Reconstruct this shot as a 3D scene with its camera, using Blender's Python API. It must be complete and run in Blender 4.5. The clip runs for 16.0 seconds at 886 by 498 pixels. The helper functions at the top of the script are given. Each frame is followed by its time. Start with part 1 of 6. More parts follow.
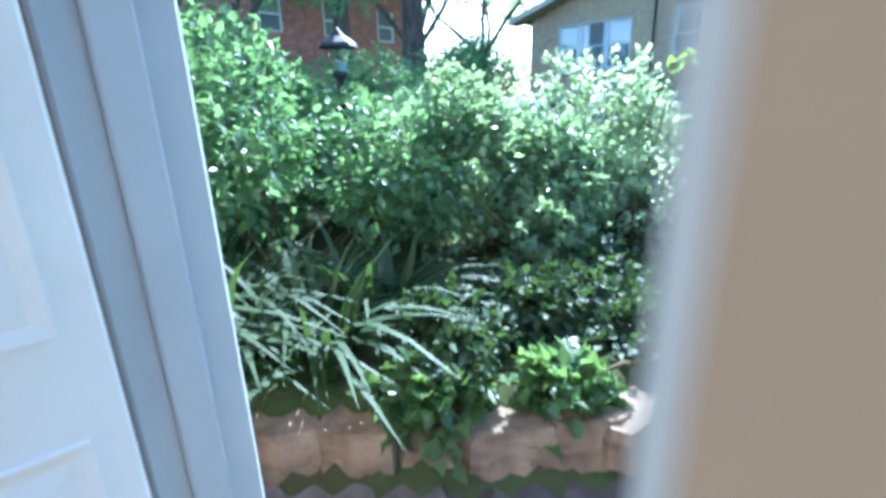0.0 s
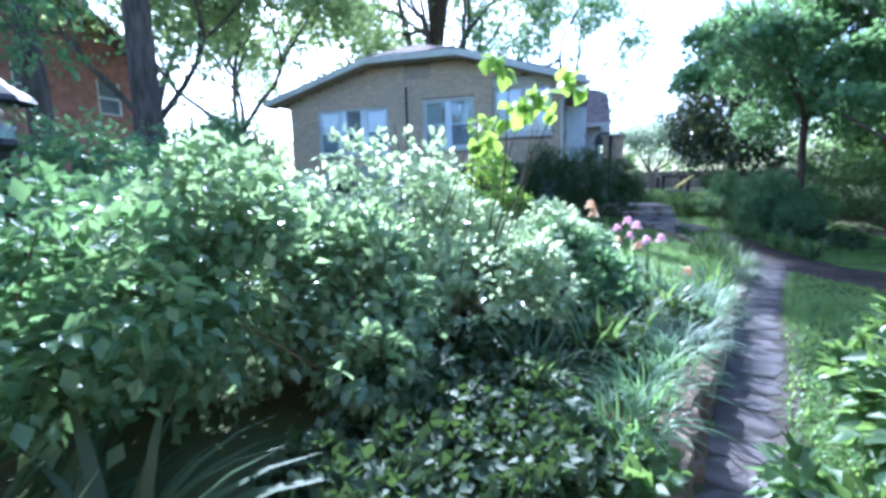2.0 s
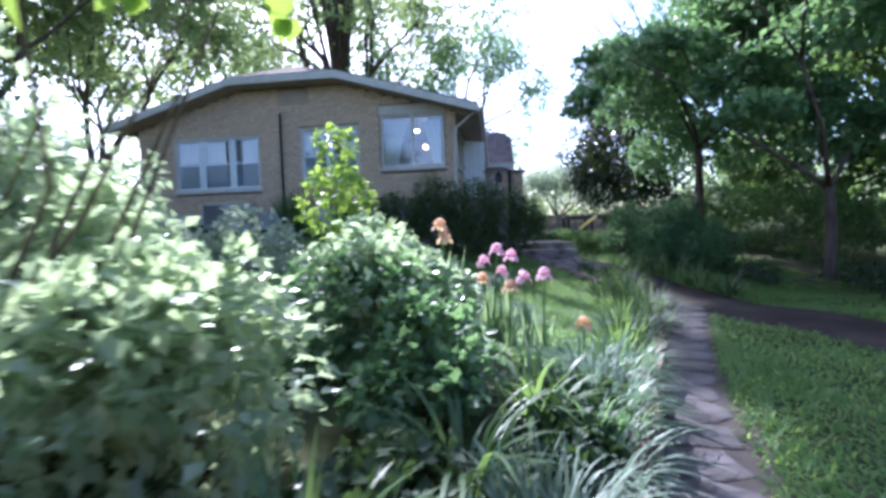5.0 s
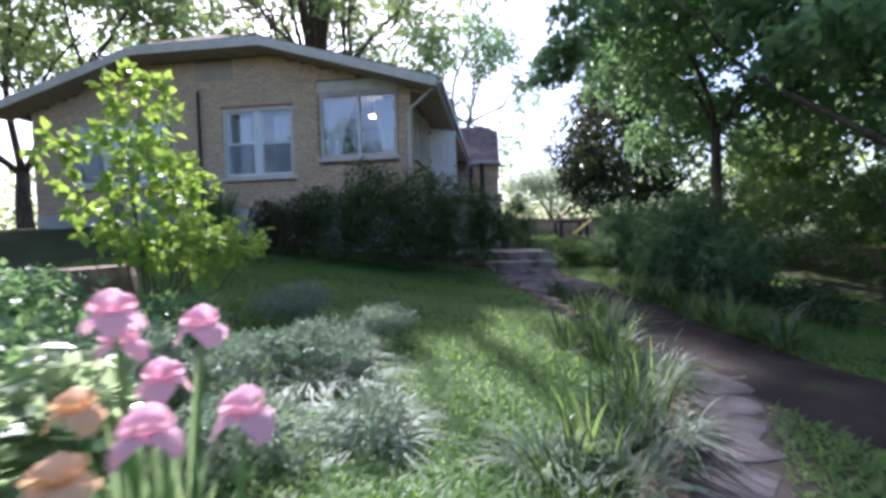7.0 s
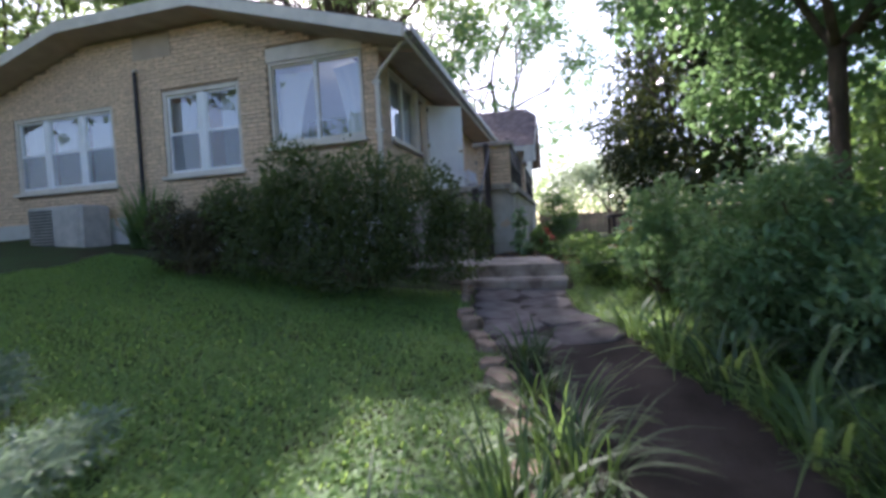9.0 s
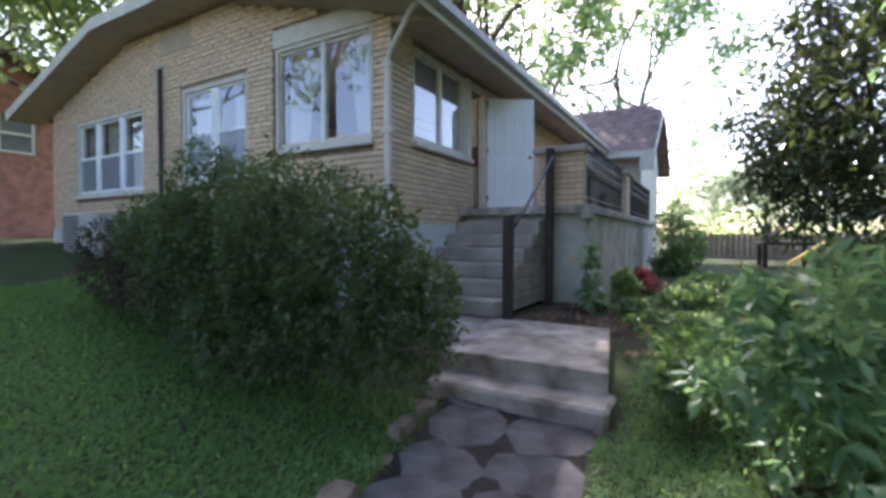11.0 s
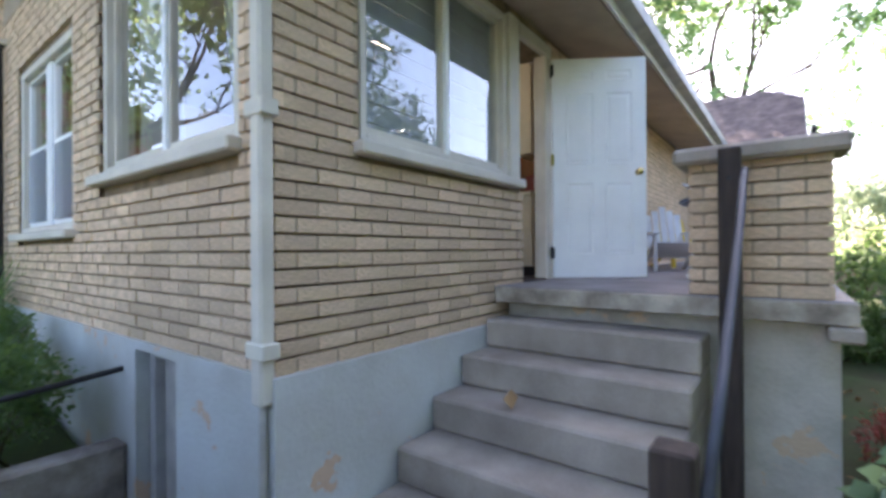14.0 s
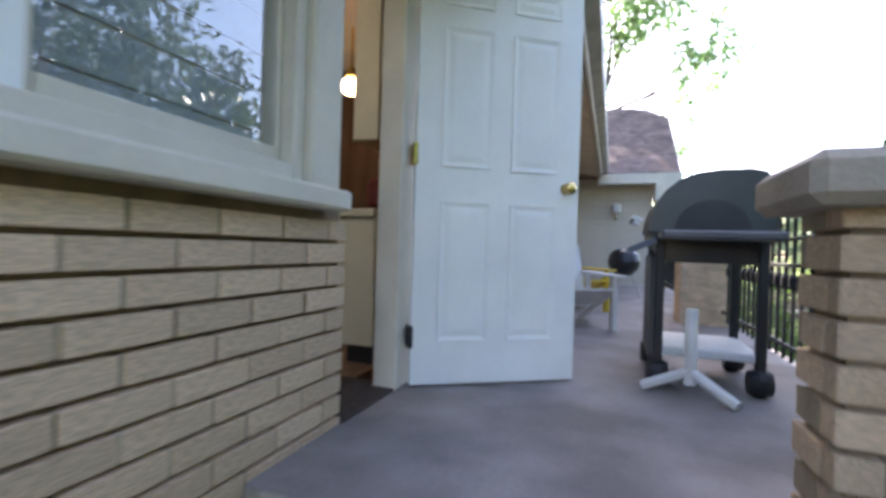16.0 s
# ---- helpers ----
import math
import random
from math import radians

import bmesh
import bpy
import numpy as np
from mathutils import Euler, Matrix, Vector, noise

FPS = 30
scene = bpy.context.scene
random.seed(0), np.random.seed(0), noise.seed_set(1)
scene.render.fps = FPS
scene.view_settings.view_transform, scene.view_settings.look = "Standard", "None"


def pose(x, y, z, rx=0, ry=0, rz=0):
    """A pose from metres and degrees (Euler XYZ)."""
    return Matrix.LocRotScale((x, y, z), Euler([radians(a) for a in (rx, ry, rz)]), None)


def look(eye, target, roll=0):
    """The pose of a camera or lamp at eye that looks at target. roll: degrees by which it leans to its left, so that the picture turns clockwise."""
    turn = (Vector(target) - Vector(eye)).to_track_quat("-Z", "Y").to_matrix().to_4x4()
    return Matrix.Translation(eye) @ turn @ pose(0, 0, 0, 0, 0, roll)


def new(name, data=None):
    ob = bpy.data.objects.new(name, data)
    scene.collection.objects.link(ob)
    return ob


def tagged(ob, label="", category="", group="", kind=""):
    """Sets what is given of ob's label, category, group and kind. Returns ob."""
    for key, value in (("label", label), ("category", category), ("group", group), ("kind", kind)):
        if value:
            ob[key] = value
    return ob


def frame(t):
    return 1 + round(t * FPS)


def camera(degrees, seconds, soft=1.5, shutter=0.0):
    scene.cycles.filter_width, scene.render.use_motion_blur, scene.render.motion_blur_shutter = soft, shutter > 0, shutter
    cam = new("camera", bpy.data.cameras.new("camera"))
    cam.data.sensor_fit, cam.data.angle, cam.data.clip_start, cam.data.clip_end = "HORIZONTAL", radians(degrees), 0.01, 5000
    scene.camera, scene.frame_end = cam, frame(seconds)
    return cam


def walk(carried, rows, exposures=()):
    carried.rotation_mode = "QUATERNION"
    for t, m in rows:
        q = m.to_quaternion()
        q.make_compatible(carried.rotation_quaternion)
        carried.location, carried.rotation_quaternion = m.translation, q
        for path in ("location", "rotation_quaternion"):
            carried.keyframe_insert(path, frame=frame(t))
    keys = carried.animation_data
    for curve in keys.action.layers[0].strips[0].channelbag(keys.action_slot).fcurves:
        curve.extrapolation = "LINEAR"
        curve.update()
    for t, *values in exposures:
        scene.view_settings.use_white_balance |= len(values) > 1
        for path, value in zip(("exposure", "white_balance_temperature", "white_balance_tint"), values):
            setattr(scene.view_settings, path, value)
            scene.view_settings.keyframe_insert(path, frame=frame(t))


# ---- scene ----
cam = camera(87.9, 16.0, soft=3.3, shutter=0.4)
PATH = [
    (0, (-3.957, 0.868, 1.394), (-2.601, 2.212, 0.8), -1.6),
    (0.3, (-3.899, 1.046, 1.396), (-2.446, 2.328, 0.902), -0.8),
    (0.5, (-3.809, 1.126, 1.398), (-2.276, 2.324, 0.932), -0.3),
    (1, (-3.611, 1.259, 1.395), (-1.835, 2.087, 0.996), -2.1),
    (1.5, (-3.456, 1.389, 1.401), (-1.575, 1.984, 1.07), -1.5),
    (2, (-3.327, 1.491, 1.423), (-1.426, 2.041, 1.131), -1.4),
    (2.5, (-3.125, 1.554, 1.321), (-1.2, 2.029, 1.061), 1.5),
    (3, (-2.91, 1.521, 1.217), (-0.977, 1.999, 1.028), -0.3),
    (3.5, (-2.606, 1.446, 1.106), (-0.639, 1.776, 0.961), -1.8),
    (6, (-0.093, 0.487, 1.117), (1.895, 0.681, 1.017), -1.7),
    (6.5, (0.55, 0.283, 1.165), (2.539, 0.452, 1.041), -1.0),
    (7, (1.308, 0.094, 1.082), (3.293, 0.323, 1.005), -1.7),
    (7.5, (1.99, -0.167, 1.012), (3.973, 0.091, 0.962), -1.0),
    (8, (2.672, -0.498, 1.017), (4.65, -0.215, 0.932), 0.1),
    (8.5, (3.414, -0.723, 1.049), (5.379, -0.358, 0.964), -1.9),
    (11, (6.827, -1.509, 1.549), (8.558, -0.51, 1.497), 0.1),
    (11.5, (7.468, -1.298, 1.64), (9.178, -0.261, 1.624), -0.9),
    (12, (8.074, -1.065, 1.742), (9.748, 0.029, 1.764), -1.1),
    (12.5, (8.725, -0.797, 1.839), (10.415, 0.272, 1.85), -0.7),
    (13, (9.332, -0.505, 1.952), (10.97, 0.641, 1.935), 0.6),
    (13.5, (9.878, -0.177, 2.102), (11.478, 1.024, 2.103), -0.3),
    (14, (10.333, 0.164, 2.264), (11.929, 1.37, 2.269), -0.4),
    (14.5, (10.87, 0.495, 2.264), (12.55, 1.58, 2.285), -1.7),
    (15, (11.414, 0.797, 2.319), (13.152, 1.786, 2.315), 0.1),
    (15.5, (11.908, 0.951, 2.477), (13.713, 1.812, 2.481), 0.4),
    (16, (12.298, 1.006, 2.641), (14.176, 1.696, 2.634), 1.8),
]

EXPOSURES = [(0, 2.15, 4600, 3), (0.5, 2.1, 4500, 1), (1.0, 2.05, 4450, 9), (2.0, 1.85, 4650, 15), (3.5, 1.65, 4950, 16), (6, 1.15, 5350, 25),
             (8.5, 1.3, 5950, 24), (11, 1.9, 6000, 23), (12.5, 2.4, 6450, 23), (14, 2.6, 6500, 23), (16, 2.6, 6500, 20)]
walk(cam, [(t, look(eye, target, roll)) for t, eye, target, roll in PATH], EXPOSURES)

# ---- sky and sun: the sun stands behind the house, so its near walls and the lawn before it lie in shade ----
SUN_AZ, SUN_EL = 28.0, 43.0
world = bpy.data.worlds.new("sky")
scene.world = world
world.use_nodes = True
wn = world.node_tree.nodes
sky = wn.new("ShaderNodeTexSky")
sky.sky_type = "NISHITA"
sky.sun_disc = False
sky.sun_elevation = radians(SUN_EL)
sky.sun_rotation = radians(90 - SUN_AZ)
sky.dust_density = 2.5
wn["Background"].inputs["Strength"].default_value = 0.15
world.node_tree.links.new(sky.outputs["Color"], wn["Background"].inputs["Color"])
sun_data = bpy.data.lights.new("sun", "SUN")
sun_data.energy, sun_data.angle, sun_data.color = 5.0, radians(0.6), (1.0, 0.93, 0.82)
sun = new("sun", sun_data)
toward = Vector((math.cos(radians(SUN_EL)) * math.cos(radians(SUN_AZ)), math.cos(radians(SUN_EL)) * math.sin(radians(SUN_AZ)), math.sin(radians(SUN_EL))))
sun.matrix_world = look(toward * 60, (0, 0, 0))

# ---- materials ----
def material(name, colour, rough=0.7, metal=0.0, vary=0.25, scale=6.0, fine=60.0, bump=0.15, island=0.0, each=0.0, second=None, streak=None, spec=0.4):
    """Base colour broken up by a coarse and a fine noise, with relief; island and each: lightness by piece."""
    m = bpy.data.materials.new(name)
    m.use_nodes = True
    n, l = m.node_tree.nodes, m.node_tree.links
    b = n["Principled BSDF"]
    b.inputs["Roughness"].default_value, b.inputs["Metallic"].default_value = rough, metal
    b.inputs["Specular IOR Level"].default_value = spec
    co = n.new("ShaderNodeTexCoord")
    mp = n.new("ShaderNodeMapping")
    l.new(co.outputs["Object"], mp.inputs["Vector"])
    if streak:
        mp.inputs["Scale"].default_value = streak
    big, small = n.new("ShaderNodeTexNoise"), n.new("ShaderNodeTexNoise")
    for t, sc, d in ((big, scale, 4), (small, fine, 3)):
        t.inputs["Scale"].default_value, t.inputs["Detail"].default_value = sc, d
        l.new(mp.outputs["Vector"], t.inputs["Vector"])
    ramp = n.new("ShaderNodeValToRGB")
    dark = tuple(c * (1 - vary) for c in colour)
    light = tuple(min(1, c * (1 + vary)) for c in colour)
    ramp.color_ramp.elements[0].color, ramp.color_ramp.elements[1].color = (*(second or dark), 1), (*light, 1)
    ramp.color_ramp.elements[0].position, ramp.color_ramp.elements[1].position = 0.32, 0.68
    l.new(big.outputs["Fac"], ramp.inputs["Fac"])
    hsv = n.new("ShaderNodeHueSaturation")
    l.new(ramp.outputs["Color"], hsv.inputs["Color"])
    add = n.new("ShaderNodeMath")
    add.operation = "MULTIPLY_ADD"
    l.new(small.outputs["Fac"], add.inputs[0])
    add.inputs[1].default_value, add.inputs[2].default_value = vary * 1.2, 1 - vary * 0.6
    value = add.outputs[0]
    for amount, kind in ((island, "geo"), (each, "obj")):
        if amount:
            src = n.new("ShaderNodeNewGeometry").outputs["Random Per Island"] if kind == "geo" else n.new("ShaderNodeObjectInfo").outputs["Random"]
            more = n.new("ShaderNodeMath")
            more.operation = "MULTIPLY_ADD"
            l.new(src, more.inputs[0])
            more.inputs[1].default_value, more.inputs[2].default_value = amount, 1 - amount / 2
            mul = n.new("ShaderNodeMath")
            mul.operation = "MULTIPLY"
            l.new(value, mul.inputs[0])
            l.new(more.outputs[0], mul.inputs[1])
            value = mul.outputs[0]
    l.new(value, hsv.inputs["Value"])
    l.new(hsv.outputs["Color"], b.inputs["Base Color"])
    if bump:
        bp = n.new("ShaderNodeBump")
        bp.inputs["Strength"].default_value, bp.inputs["Distance"].default_value = bump, 0.01
        l.new(small.outputs["Fac"], bp.inputs["Height"])
        l.new(bp.outputs["Normal"], b.inputs["Normal"])
    return m


def leaf_material(name, colour, other, through_colour, rough=0.45, share=0.38):
    """A leaf: two tones by leaf, a little gloss, and light let through."""
    m = bpy.data.materials.new(name)
    m.use_nodes = True
    n, l = m.node_tree.nodes, m.node_tree.links
    b, out = n["Principled BSDF"], n["Material Output"]
    geo = n.new("ShaderNodeNewGeometry")
    ramp = n.new("ShaderNodeValToRGB")
    ramp.color_ramp.elements[0].color, ramp.color_ramp.elements[1].color = (*colour, 1), (*other, 1)
    l.new(geo.outputs["Random Per Island"], ramp.inputs["Fac"])
    l.new(ramp.outputs["Color"], b.inputs["Base Color"])
    b.inputs["Roughness"].default_value = rough
    b.inputs["Specular IOR Level"].default_value = 0.5
    tr = n.new("ShaderNodeBsdfTranslucent")
    mixc = n.new("ShaderNodeMix")
    mixc.data_type = "RGBA"
    mixc.inputs[0].default_value = 0.7
    l.new(ramp.outputs["Color"], mixc.inputs[6])
    mixc.inputs[7].default_value = (*through_colour, 1)
    l.new(mixc.outputs[2], tr.inputs["Color"])
    mix = n.new("ShaderNodeMixShader")
    mix.inputs[0].default_value = share
    l.new(b.outputs[0], mix.inputs[1])
    l.new(tr.outputs[0], mix.inputs[2])
    l.new(mix.outputs[0], out.inputs["Surface"])
    return m


def glass_material(name, tint=(0.9, 0.95, 0.95), gloss=0.24):
    """A thin sheet: clear, with a sharp reflection that grows towards grazing."""
    m = bpy.data.materials.new(name)
    m.use_nodes = True
    n, l = m.node_tree.nodes, m.node_tree.links
    n.remove(n["Principled BSDF"])
    t, g, f, mix = n.new("ShaderNodeBsdfTransparent"), n.new("ShaderNodeBsdfGlossy"), n.new("ShaderNodeLayerWeight"), n.new("ShaderNodeMixShader")
    t.inputs["Color"].default_value = (*tint, 1)
    g.inputs["Roughness"].default_value = 0.01
    power, share = n.new("ShaderNodeMath"), n.new("ShaderNodeMath")
    power.operation, share.operation = "POWER", "MULTIPLY_ADD"
    l.new(f.outputs["Facing"], power.inputs[0])
    power.inputs[1].default_value = 3.5
    l.new(power.outputs[0], share.inputs[0])
    share.inputs[1].default_value, share.inputs[2].default_value = 0.75, gloss
    l.new(share.outputs[0], mix.inputs[0])
    l.new(t.outputs[0], mix.inputs[1])
    l.new(g.outputs[0], mix.inputs[2])
    l.new(mix.outputs[0], n["Material Output"].inputs["Surface"])
    return m


def screen_material(name, colour, share):
    """Fine insect mesh: half of it dull wire, half of it open."""
    m = bpy.data.materials.new(name)
    m.use_nodes = True
    n, l = m.node_tree.nodes, m.node_tree.links
    n["Principled BSDF"].inputs["Base Color"].default_value = (*colour, 1)
    n["Principled BSDF"].inputs["Roughness"].default_value = 0.8
    t, mix = n.new("ShaderNodeBsdfTransparent"), n.new("ShaderNodeMixShader")
    mix.inputs[0].default_value = share
    l.new(t.outputs[0], mix.inputs[1])
    l.new(n["Principled BSDF"].outputs[0], mix.inputs[2])
    l.new(mix.outputs[0], n["Material Output"].inputs["Surface"])
    return m


def glow_material(name, colour, strength):
    m = bpy.data.materials.new(name)
    m.use_nodes = True
    b = m.node_tree.nodes["Principled BSDF"]
    b.inputs["Base Color"].default_value = (*colour, 1)
    b.inputs["Emission Color"].default_value, b.inputs["Emission Strength"].default_value = (*colour, 1), strength
    return m


def flaked(m, colour, low=0.64, scale=2.6):
    """Patches of paint fallen off, with ragged sharp borders, showing the colour below."""
    n, l = m.node_tree.nodes, m.node_tree.links
    b = n["Principled BSDF"]
    old = b.inputs["Base Color"].links[0].from_socket
    co, noi, ramp, mix = n.new("ShaderNodeTexCoord"), n.new("ShaderNodeTexNoise"), n.new("ShaderNodeValToRGB"), n.new("ShaderNodeMix")
    noi.inputs["Scale"].default_value, noi.inputs["Detail"].default_value, noi.inputs["Roughness"].default_value = scale, 6, 0.62
    l.new(co.outputs["Object"], noi.inputs["Vector"])
    l.new(noi.outputs["Fac"], ramp.inputs["Fac"])
    ramp.color_ramp.elements[0].position, ramp.color_ramp.elements[1].position = low, low + 0.02
    mix.data_type = "RGBA"
    l.new(ramp.outputs["Color"], mix.inputs[0])
    l.new(old, mix.inputs[6])
    mix.inputs[7].default_value = (*colour, 1)
    l.new(mix.outputs[2], b.inputs["Base Color"])


BRICK = material("buff_brick", (0.64, 0.47, 0.315), 0.85, vary=0.22, scale=9, fine=90, bump=0.5, each=0.28, streak=(1, 1, 2.2), spec=0.25)
BRICK_REST = material("buff_brick_wall", (0.64, 0.47, 0.315), 0.85, vary=0.2, scale=9, fine=90, bump=0.3, island=0.2, streak=(1, 1, 2.2), spec=0.25)
MORTAR_LIGHT = material("tan_mortar", (0.42, 0.33, 0.235), 0.95, vary=0.25, bump=0.4, spec=0.1)
MORTAR = material("mortar", (0.25, 0.185, 0.125), 0.95, vary=0.3, bump=0.4, spec=0.1)
STUCCO = material("foundation_render", (0.5, 0.52, 0.5), 0.9, vary=0.1, scale=1.7, fine=40, bump=0.35, second=(0.42, 0.41, 0.37), spec=0.2)
flaked(STUCCO, (0.56, 0.4, 0.28), 0.615)
STUCCO_OLD = material("stained_porch_render", (0.46, 0.44, 0.38), 0.9, vary=0.16, scale=2.2, fine=40, bump=0.4, second=(0.32, 0.29, 0.23), spec=0.2)
flaked(STUCCO_OLD, (0.54, 0.41, 0.28), 0.6, 2.0)
CONCRETE = material("concrete", (0.34, 0.29, 0.24), 0.9, vary=0.22, scale=3.0, fine=70, bump=0.35, second=(0.25, 0.208, 0.17), spec=0.2)
CONCRETE_OLD = material("weathered_concrete", (0.33, 0.29, 0.25), 0.92, vary=0.3, scale=4, fine=60, bump=0.45, second=(0.15, 0.12, 0.1), spec=0.2)
CONCRETE_LIP = material("stained_lip_concrete", (0.42, 0.375, 0.3), 0.9, vary=0.25, scale=6, fine=70, bump=0.4, second=(0.2, 0.165, 0.13), spec=0.2)
PORCH_FLOOR = material("porch_concrete", (0.265, 0.235, 0.222), 0.75, vary=0.22, scale=2.2, fine=50, bump=0.25, second=(0.165, 0.142, 0.132), spec=0.3)
WHITE = material("white_paint", (0.78, 0.79, 0.78), 0.45, vary=0.05, scale=3, fine=30, bump=0.04)
TRIM = material("cream_trim_paint", (0.6, 0.55, 0.46), 0.55, vary=0.09, scale=4, fine=60, bump=0.1)
GREY_TRIM = material("grey_door_frame_paint", (0.36, 0.35, 0.33), 0.6, vary=0.15, scale=4, fine=50, bump=0.15)
SOFFIT = material("tan_soffit_paint", (0.42, 0.33, 0.24), 0.7, vary=0.12, scale=3, fine=30, bump=0.1)
SHINGLE = material("asphalt_shingle", (0.19, 0.14, 0.125), 0.95, vary=0.3, scale=5, fine=120, bump=0.5, island=0.35, spec=0.2)
STEEL = material("galvanised_downspout", (0.42, 0.4, 0.36), 0.5, vary=0.18, scale=5, fine=50, bump=0.05)
DARK_WOOD = material("dark_weathered_wood", (0.045, 0.032, 0.026), 0.8, vary=0.35, scale=6, fine=80, bump=0.4, streak=(6, 6, 0.7))
IRON = material("black_iron", (0.02, 0.02, 0.022), 0.5, vary=0.2, bump=0.1)
BLUE_STEEL = material("grey_blue_handrail", (0.055, 0.06, 0.075), 0.6, 0.0, vary=0.15)
LID_GREEN = material("dark_green_enamel", (0.028, 0.036, 0.038), 0.35, vary=0.15, bump=0.03)
BLACK_ENAMEL = material("black_enamel", (0.018, 0.019, 0.022), 0.28, vary=0.15, bump=0.03)
SHELF_BLUE = material("blue_grey_plastic", (0.1, 0.12, 0.16), 0.5, vary=0.15, bump=0.05)
GREY_PLASTIC = material("grey_plastic", (0.09, 0.09, 0.095), 0.5, vary=0.15, bump=0.08)
WHITE_PLASTIC = material("white_plastic", (0.68, 0.68, 0.67), 0.45, vary=0.08, bump=0.03)
YELLOW_PLASTIC = material("yellow_plastic", (0.75, 0.55, 0.06), 0.45, vary=0.1, bump=0.03)
BRASS = material("brass", (0.7, 0.5, 0.2), 0.25, 1.0, vary=0.1, bump=0.0)
SIDING = material("cream_vinyl_siding", (0.6, 0.54, 0.44), 0.55, vary=0.06, scale=2, fine=20, bump=0.05)
# distance haze is put into this brick's paler colour
HAZY_RED_BRICK = material("haze_paled_red_brick", (0.4, 0.19, 0.15), 0.9, vary=0.25, scale=3, fine=14, bump=0.2)
RED_BRICK = material("red_brick_wall", (0.3, 0.1, 0.075), 0.9, vary=0.3, scale=3, fine=14, bump=0.2)
STONE = material("field_stone", (0.22, 0.17, 0.13), 0.9, vary=0.3, scale=7, fine=50, bump=0.6, each=0.4, second=(0.11, 0.08, 0.06), spec=0.2)
FLAG = material("flagstone", (0.105, 0.095, 0.097), 0.88, vary=0.26, scale=5, fine=60, bump=0.5, each=0.3, second=(0.055, 0.048, 0.045), spec=0.25)
SOIL = material("soil_and_lawn", (0.045, 0.065, 0.026), 0.98, vary=0.35, scale=1.6, fine=25, bump=0.6, second=(0.062, 0.055, 0.033), spec=0.05)
BARE_SOIL = material("bare_brown_soil", (0.085, 0.06, 0.042), 0.98, vary=0.35, scale=3, fine=45, bump=0.7, second=(0.045, 0.032, 0.023), spec=0.05)
PLASTER = material("tan_plaster", (0.5, 0.37, 0.245), 0.8, vary=0.07, scale=2, fine=20, bump=0.08)
DARK_PANEL = material("brown_wall_panelling", (0.13, 0.075, 0.045), 0.6, vary=0.25, scale=3, fine=40, bump=0.1, streak=(3, 3, 0.4))
# white jamb paint with the doorway's shade put into its colour
SHADED_JAMB = material("white_paint_greyed_by_shade", (0.46, 0.48, 0.5), 0.5, vary=0.06, scale=3, fine=30, bump=0.04)
BLIND = material("grey_blind_slat", (0.33, 0.36, 0.39), 0.5, vary=0.08, bump=0.03)
CREAM = material("cream_cabinet", (0.66, 0.6, 0.42), 0.5, vary=0.06, bump=0.03)
WOOD_FLOOR = material("wood_floor", (0.2, 0.12, 0.07), 0.5, vary=0.25, streak=(1, 8, 1))
CURTAIN = leaf_material("sheer_curtain", (0.7, 0.7, 0.66), (0.76, 0.76, 0.72), (0.6, 0.61, 0.57), 0.8, 0.4)
GLASS = glass_material("window_glass")
SCREEN = material("insect_screen", (0.2, 0.21, 0.23), 0.7, vary=0.1, bump=0.0)
BARK = material("grey_bark", (0.115, 0.09, 0.07), 0.95, vary=0.4, scale=9, fine=50, bump=0.8, streak=(1, 1, 0.25), spec=0.1)
STEM = material("green_brown_stem", (0.1, 0.085, 0.04), 0.85, vary=0.3, bump=0.3)
LEAF_DARK = leaf_material("dark_green_leaf", (0.04, 0.09, 0.042), (0.1, 0.17, 0.065), (0.34, 0.52, 0.12), 0.42, 0.44)
LEAF_MID = leaf_material("green_leaf", (0.068, 0.145, 0.074), (0.15, 0.255, 0.125), (0.36, 0.58, 0.2), 0.42, 0.42)
LEAF_GREY = leaf_material("blue_green_leaf", (0.09, 0.165, 0.095), (0.23, 0.32, 0.2), (0.5, 0.68, 0.28), 0.26, 0.46)
LEAF_BRIGHT = leaf_material("bright_young_leaf", (0.14, 0.25, 0.045), (0.26, 0.36, 0.075), (0.5, 0.7, 0.1), 0.4, 0.5)
LEAF_SILVER = leaf_material("silver_leaf", (0.18, 0.25, 0.18), (0.33, 0.39, 0.3), (0.45, 0.55, 0.35), 0.5, 0.35)
LEAF_FEATHER = leaf_material("feathery_grey_green_leaf", (0.1, 0.16, 0.11), (0.24, 0.31, 0.24), (0.3, 0.42, 0.24), 0.5, 0.35)
# darkened leaf copy: the shade under taller plants is put into the colour
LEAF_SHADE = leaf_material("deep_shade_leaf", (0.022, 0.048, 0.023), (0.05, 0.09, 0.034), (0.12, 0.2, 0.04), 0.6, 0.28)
# rose leaf lightened: sunlight and its sparkle are put into the colour
LEAF_SUNLIT = leaf_material("sun_paled_rose_leaf", (0.15, 0.24, 0.14), (0.4, 0.48, 0.36), (0.68, 0.82, 0.42), 0.24, 0.54)
LEAF_MAGNOLIA = leaf_material("glossy_magnolia_leaf", (0.028, 0.052, 0.026), (0.08, 0.1, 0.045), (0.16, 0.2, 0.05), 0.24, 0.22)
LEAF_HEDGE = leaf_material("small_hedge_leaf", (0.034, 0.068, 0.026), (0.1, 0.13, 0.042), (0.2, 0.28, 0.06), 0.58, 0.32)
LEAF_BROWN = leaf_material("brown_hedge_leaf", (0.06, 0.048, 0.028), (0.075, 0.07, 0.032), (0.14, 0.13, 0.05), 0.6, 0.25)
